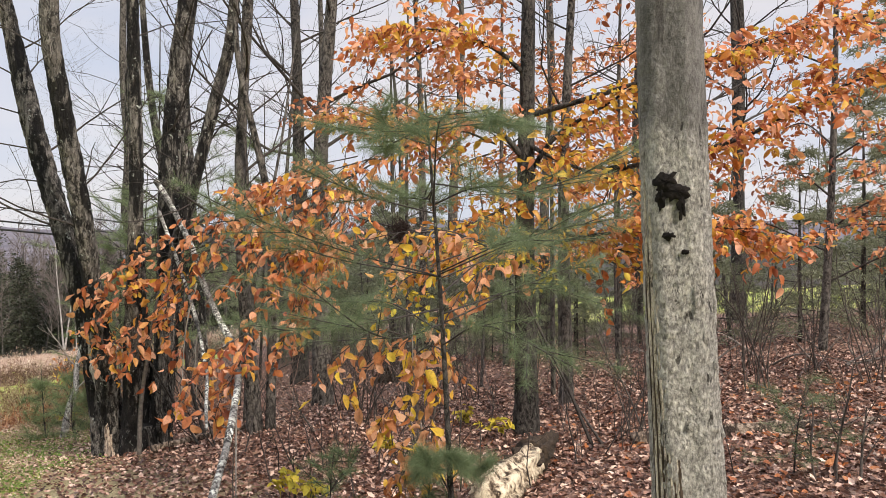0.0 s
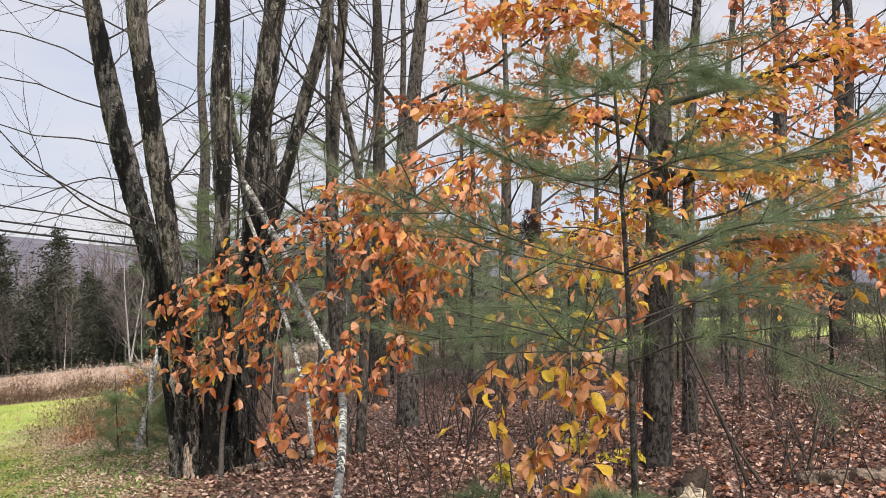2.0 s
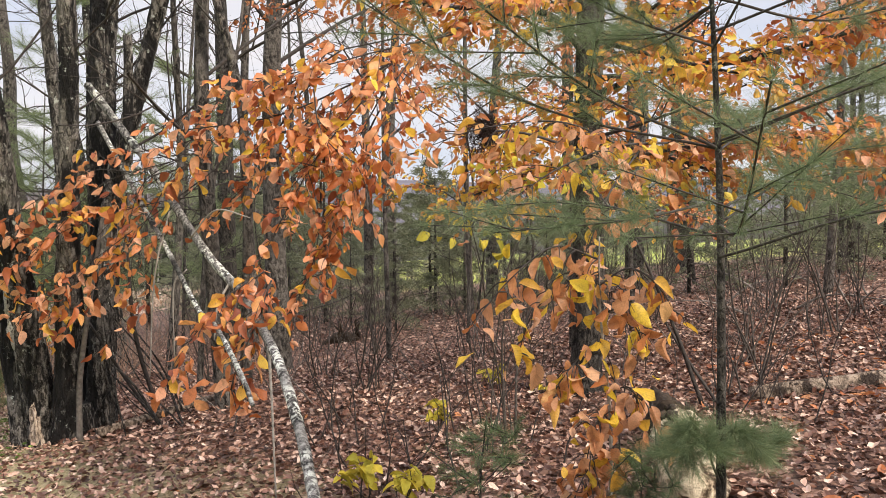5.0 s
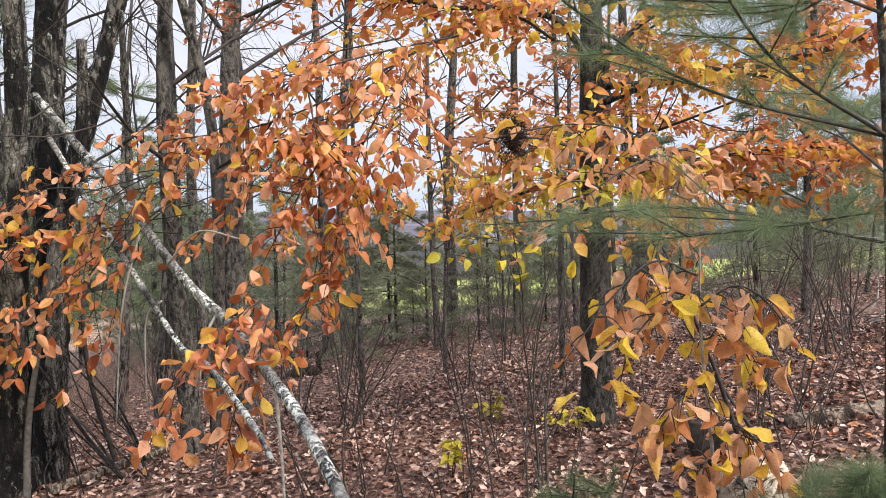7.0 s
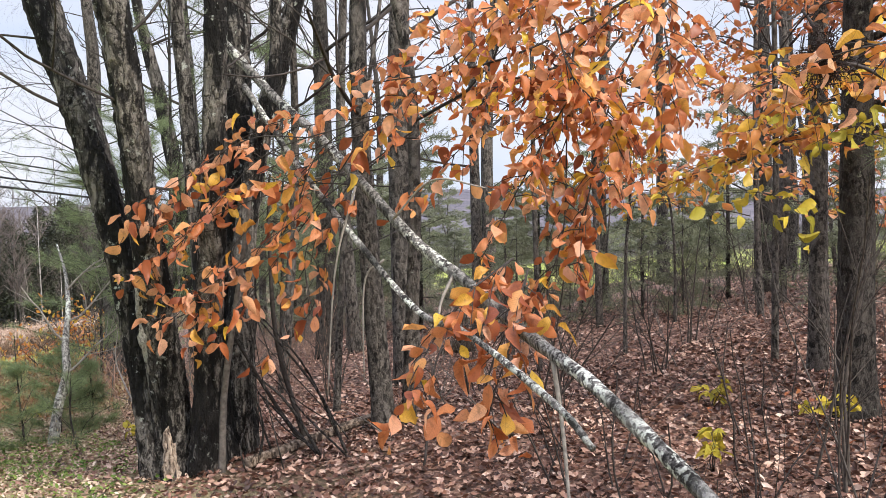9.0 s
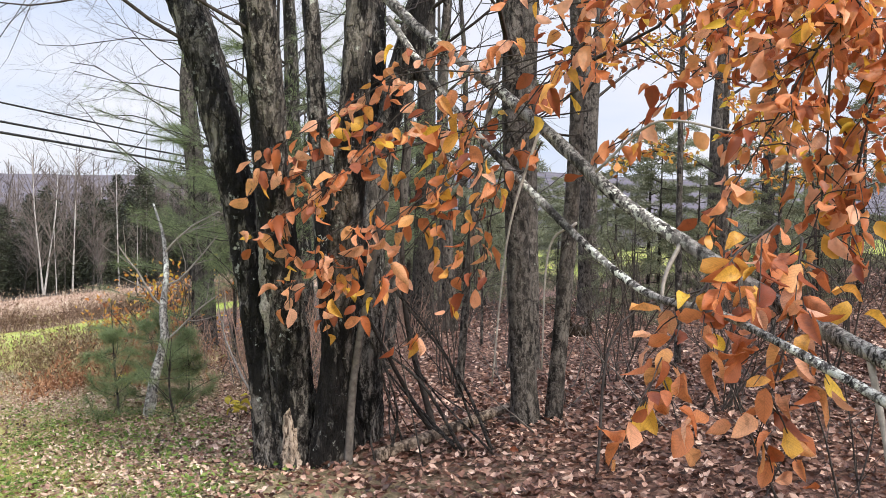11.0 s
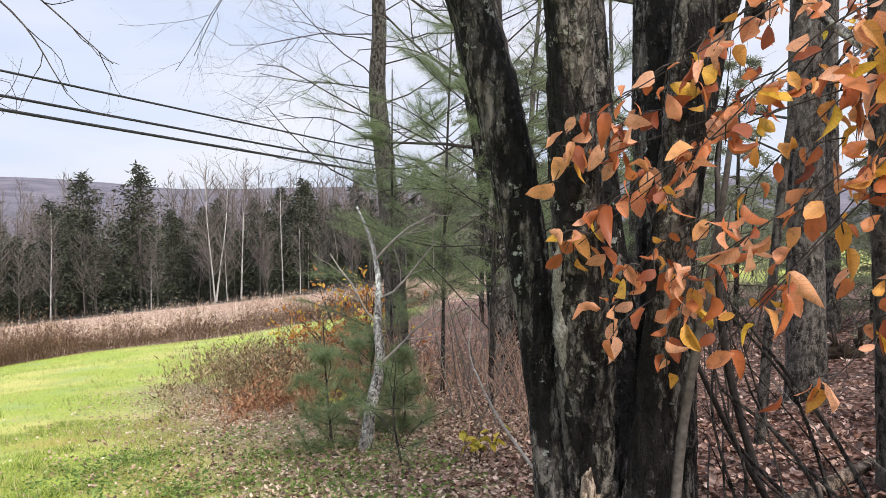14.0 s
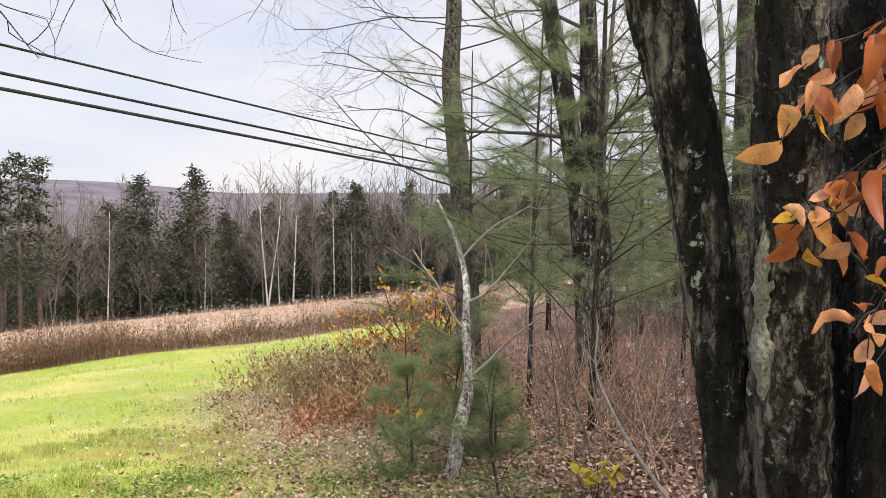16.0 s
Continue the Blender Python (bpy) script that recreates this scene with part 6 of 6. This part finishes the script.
weeds("roadside_weeds", "strip of dry brown weeds between lawn and brush", 1200, edge_area, 0.56, M_TANWEED, 9, 0.024)
weeds("roadside_weeds", "rusty brown bracken and weeds before the brush", 900, lambda n: edge_area(n) + (0.4, 0.2), 0.46, M_WEED, 8, 0.024)
weeds("bracken", "rusty dead bracken at the edge of the brush", 700, lambda n: np.stack([-6.75 + rng.normal(0, 0.5, n), 14.9 + rng.normal(0, 0.6, n)], -1), 0.4, M_RUSTWEED, 9, 0.026)
weeds("meadow_weeds", "pale seeding goldenrod filling the meadow", 90000, meadow_area, 0.62, M_PALEWEED, 7, 0.032)
weeds("meadow_weeds", "russet brown weeds in patches over the meadow", 40000, russet_area, 0.5, M_WEED, 7, 0.026)
weeds("meadow_weeds", "dark brown weeds along the meadow's front edge", 9000, front_area, 0.7, M_DARKWEED, 8, 0.024)
weeds("meadow_weeds", "dark brown weeds and brambles in the meadow corner", 3000, lambda n: np.stack([-21.5 + 0.64 * (u := rng.normal(0, 2.5, n)) - 0.77 * (w := rng.uniform(0.2, 2.5, n)), 20.6 + 0.77 * u + 0.64 * w], -1), 0.8, M_WEED, 9, 0.026)
weeds("meadow_weeds", "tall dark brown weeds at the lawn's far corner", 2600, lambda n: np.stack([-18.9 + 0.64 * (u := rng.normal(0, 2.0, n)) - 0.77 * (w := rng.uniform(0.1, 1.8, n)), 23.7 + 0.77 * u + 0.64 * w], -1), 1.05, M_DARKWEED, 9, 0.024)
weeds("low_weeds", "low tan and olive weeds among the brush", 800, lambda n: np.stack([rng.uniform(-6.6, -4.0, n), rng.uniform(10.8, 15.5, n)], -1), 0.34, M_TANWEED, 4, 0.009)
weeds("grass_tufts", "long dry grass tufts at the lawn's edge", 2500, lambda n: np.stack([-5.6 - 2.2 * (f := rng.random(n)) + rng.normal(0, 0.6, n), 10.5 + 4.0 * f + rng.normal(0, 0.7, n)], -1), 0.16, M_TANWEED, 0, 0.05)


def clover(n):
    """Broad-leaved lawn weeds in patches over the near grass."""
    g = Geo()
    c = np.stack([rng.uniform(-9.5, -4.2, 160), rng.uniform(7.5, 13.0, 160)], -1)
    k = rng.integers(0, 160, n)
    x, y = (c[k] + rng.normal(0, 1, (n, 2)) * rng.uniform(0.08, 0.38, 160)[k][:, None]).T
    keep = lawn_side(x, y) > -0.5
    x, y = x[keep], y[keep]
    m = len(x)
    p = np.stack([x, y, height(x, y) + rng.uniform(0.02, 0.06, m)], -1)
    a = rng.uniform(0, 2 * np.pi, m)
    along = np.stack([np.cos(a), np.sin(a), rng.normal(0, 0.3, m)], -1)
    g.scatter(*FLAT, p, along, np.stack([rng.normal(0, 0.4, m), rng.normal(0, 0.4, m), np.ones(m)], -1), rng.uniform(0.02, 0.055, m))
    single(g, "lawn_clover", M_CLOVER, (0, 0, 0), "patches of dark clover and plantain in the lawn", "weeds", kind="stuff", smooth=False)


clover(15000)


# ---------------------------------------------------------------- far treeline
def conifer(seed, h, spread, bare, tiers=2.4):
    global rng
    keep, rng = rng, np.random.default_rng(seed)
    t = new("conifer")
    g = Geo()
    g.tube([(0, 0, -0.5), (rng.normal(0, 0.1), 0, h * 0.5), (0, 0, h)], [0.2, 0.14, 0.02], 7)
    g.build("trunk", M_WOODS, t, (0, 0, 0))
    c = Geo()
    p, al = [], []
    layers = int(h * tiers)
    for k in range(layers):
        f = bare + (1 - bare) * (k + rng.random()) / layers
        rad = spread * ((1 - f) / (1 - bare)) ** 0.6 * rng.uniform(0.25, 1.15) + 0.25
        for j in range(9):
            a = rng.uniform(0, 6.28)
            d = np.array([math.cos(a), math.sin(a), rng.uniform(-0.35, 0.3)])
            for q in np.linspace(0.12, 1, 10):
                p.append(d * rad * q + (0, 0, h * f) + rng.normal(0, 0.2, 3))
                al.append(d + rng.normal(0, 0.55, 3))
    p, al = np.array(p), np.array(al)
    m = len(p)
    c.scatter(BLADE[0] * (1, 0.4, 1), BLADE[1], p, al, rng.normal(0, 1, (m, 3)), rng.uniform(0.22, 0.55, m))
    c.build("crown", M_FARNEEDLE, t, (0, 0, 0), smooth=False)
    rng = keep
    return t


def far_bare(seed, h, forks, mat):
    global rng
    keep, rng = rng, np.random.default_rng(seed)
    t = new("bare_tree")
    g, c = Geo(), Geo()
    for k in range(forks):
        a = rng.uniform(0, 6.28)
        o = np.array([math.cos(a), math.sin(a), 0]) * (0.12 * h if forks > 1 else 0.03 * h)
        run = catmull([(0, 0, -0.5), np.array([0, 0, h * 0.25]) + o * 0.35, np.array([0, 0, h * 0.6]) + o * 0.8, np.array([0, 0, h]) + o], 16)
        g.tube(run, np.linspace(0.12, 0.025, 16), 5, 0.03)
        for j in range(22):
            i = int(rng.integers(4, 15))
            b = rng.uniform(0, 6.28)
            grow(c, run[i], (math.cos(b), math.sin(b), 1.1), h * 0.2, 0.045, 2, 0.25, 0.5, 3, 0.1, sides=3, seg=2)
    g.build("trunk", mat, t, (0, 0, 0))
    c.build("crown", M_FARTWIG, t, (0, 0, 0))
    rng = keep
    return t


FAR = [conifer(31, 14, 5.6, 0.04, 3.0), conifer(32, 12, 5.2, 0.06, 3.0), conifer(33, 10, 5.4, 0.03, 3.0), conifer(34, 13, 2.3, 0.25, 1.0)]
BARE = [far_bare(41, 13.5, 1, M_FARBARK), far_bare(42, 14.5, 3, M_FARBARK), far_bare(43, 13, 1, M_WOODS), far_bare(44, 12, 2, M_WOODS)]


def far_place(az, d):
    a = radians(az)
    return -4.5 - d * math.sin(a), 6.4 + d * math.cos(a)


def stand(proto, az, d, s, label, group):
    x, y = far_place(az, d)
    ob = copy_thing(proto, pose(x, y, float(height(x, y)), 0, 0, rng.uniform(0, 360)) @ Matrix.Scale(s, 4))
    tagged(ob, label, "tree", group)


for az in np.arange(0, 64, 0.5):
    stand(FAR[int(rng.integers(0, 3))], az + rng.normal(0, 0.4), rng.uniform(95, 116), rng.uniform(0.5, 0.98), "dark conifer in the treeline beyond the meadow", "treeline conifers")
for az in np.arange(0, 62, 0.6):
    stand(BARE[int(rng.choice([0, 2, 2, 3, 2, 3]))], az + rng.normal(0, 0.4), rng.uniform(93, 118), rng.uniform(0.8, 1.12), "pale bare tree in the treeline beyond the meadow", "treeline bare trees")
for az in np.arange(0, 62, 1.8):
    stand(BARE[int(rng.choice([0, 2, 3, 3]))], az + rng.normal(0, 0.5), rng.uniform(91, 96), rng.uniform(0.5, 1.0), "pale bare tree at the front of the treeline", "treeline bare trees")
for az in np.arange(0, 64, 0.8):
    stand(FAR[int(rng.integers(0, 3))], az + rng.normal(0, 0.4), rng.uniform(116, 135), rng.uniform(0.6, 0.9), "dark conifer behind the treeline", "treeline conifers")


def far_woods(n):
    """The bare wood behind the treeline: upright stems with fine rising branches, too many to count."""
    g = Geo()
    for k in range(n):
        x, y = far_place(rng.uniform(-1, 64), rng.uniform(108, 165))
        z = float(height(x, y))
        h = rng.uniform(11, 18)
        top = np.array([x + rng.normal(0, 0.5), y, z + h])
        run = catmull([(x, y, z - 0.5), (x + rng.normal(0, 0.25), y, z + h * 0.5), top], 7)
        g.tube(run, np.linspace(0.13, 0.03, 7), 4, cap=False)
        for j in range(26):
            f = rng.uniform(0.35, 0.98)
            p = np.array([np.interp(f * 6, range(7), run[:, c]) for c in range(3)])
            b = rng.uniform(0, 6.28)
            d = unit((math.cos(b), math.sin(b), rng.uniform(0.7, 1.8)))
            ln = h * 0.17 * rng.uniform(0.5, 1.2) * (1.25 - f)
            q = p + d * ln
            g.tube([p, q, q + unit(d + (0, 0, 0.7)) * ln * 0.7], [0.035, 0.024, 0.01], 3, cap=False)
            for w in range(3):
                o = p + (q - p) * rng.uniform(0.3, 1)
                g.tube([o, o + unit(d + rng.normal(0, 0.5, 3)) * ln * rng.uniform(0.4, 0.9)], [0.02, 0.008], 3, cap=False)
    single(g, "far_woods", M_FARTWIG, (0, 0, 0), "bare brown-grey woodland behind the treeline", "woods", kind="stuff")


far_woods(420)
stand(BARE[1], 24.0, 93, 1.02, "white forked birch at the meadow's edge", "treeline bare trees")
stand(FAR[0], 28.8, 95, 1.12, "tall dark conifer above the treeline", "treeline conifers")
stand(FAR[0], 32.2, 97, 1.1, "tall dark conifer above the treeline", "treeline conifers")
for az, d in ((38.2, 72), (39.3, 70), (40.3, 74), (41.5, 71)):
    stand(FAR[3], az, d, 1.05, "tall sparse pine at the meadow's corner", "treeline conifers")
for ob in FAR + BARE:
    for o in (*ob.children_recursive, ob):
        bpy.data.objects.remove(o)


# ---------------------------------------------------------------- cables
for dz, dx, r in ((0.0, 0.0, 0.024), (-0.24, 0.0, 0.028), (0.34, 0.35, 0.019)):
    g = Geo()
    s = np.linspace(0, 1, 50)
    a, b = np.array([-28.4 + dx, -27.0, 5.15 + dz]), np.array([2.0 + dx, 57.6, 0.12 + dz * 0.8])
    pts = a + (b - a) * s[:, None] + np.stack([0 * s, 0 * s, -0.1 * 4 * s * (1 - s)], -1)
    g.tube(pts, np.full(50, r), 6)
    single(g, "overhead_cable", M_WIRE, (0, 0, 0), "black overhead cable sagging across the lawn", "cable", "overhead cables")


# ---------------------------------------------------------------- twigs that hang in from above the lawn
def overhead_tree():
    base = np.array([-9.2, 6.6, float(height(-9.2, 6.6)) - 0.1])
    t = thing("bare_tree", base, "bare tree on the lawn with drooping fine twigs", "tree")
    g = Geo()
    pts = catmull([base, base + (0.05, 0.1, 2.2), base + (0.2, 0.2, 4.5), base + (0.3, 0.2, 8)], 40)
    g.tube(pts, np.linspace(0.13, 0.04, 40), 14, 0.02)
    g.build("trunk", M_WOODS, t, base)
    for run in ([pts[20], (-8.2, 7.5, 3.0), (-7.2, 8.3, 2.2), (-6.4, 8.75, 1.62), (-6.08, 8.8, 1.2)], [pts[21], (-8.0, 7.6, 3.2), (-7.0, 8.3, 2.3), (-6.3, 8.7, 1.7), (-5.9, 8.85, 1.32)], [pts[19], (-8.3, 7.8, 2.8), (-7.5, 8.6, 2.0), (-6.9, 9.0, 1.5), (-6.6, 9.1, 1.15)]):
        q = catmull(run, 30)
        g = Geo()
        g.tube(q, np.interp(np.linspace(0, 1, 30), [0, 0.5, 1], [0.025, 0.007, 0.0018]), 6, 0.04)
        for k in range(7):
            i = 16 + 2 * k
            d = unit(q[i] - q[i - 1]) + rng.normal(0, 0.5, 3) + (0, 0, -0.1)
            grow(g, q[i], d, rng.uniform(0.25, 0.4), 0.0026, 1, 0.25, 0.6, 2, 0.25, sides=4)
        g.build("limb", M_TWIG, t, base)


overhead_tree()
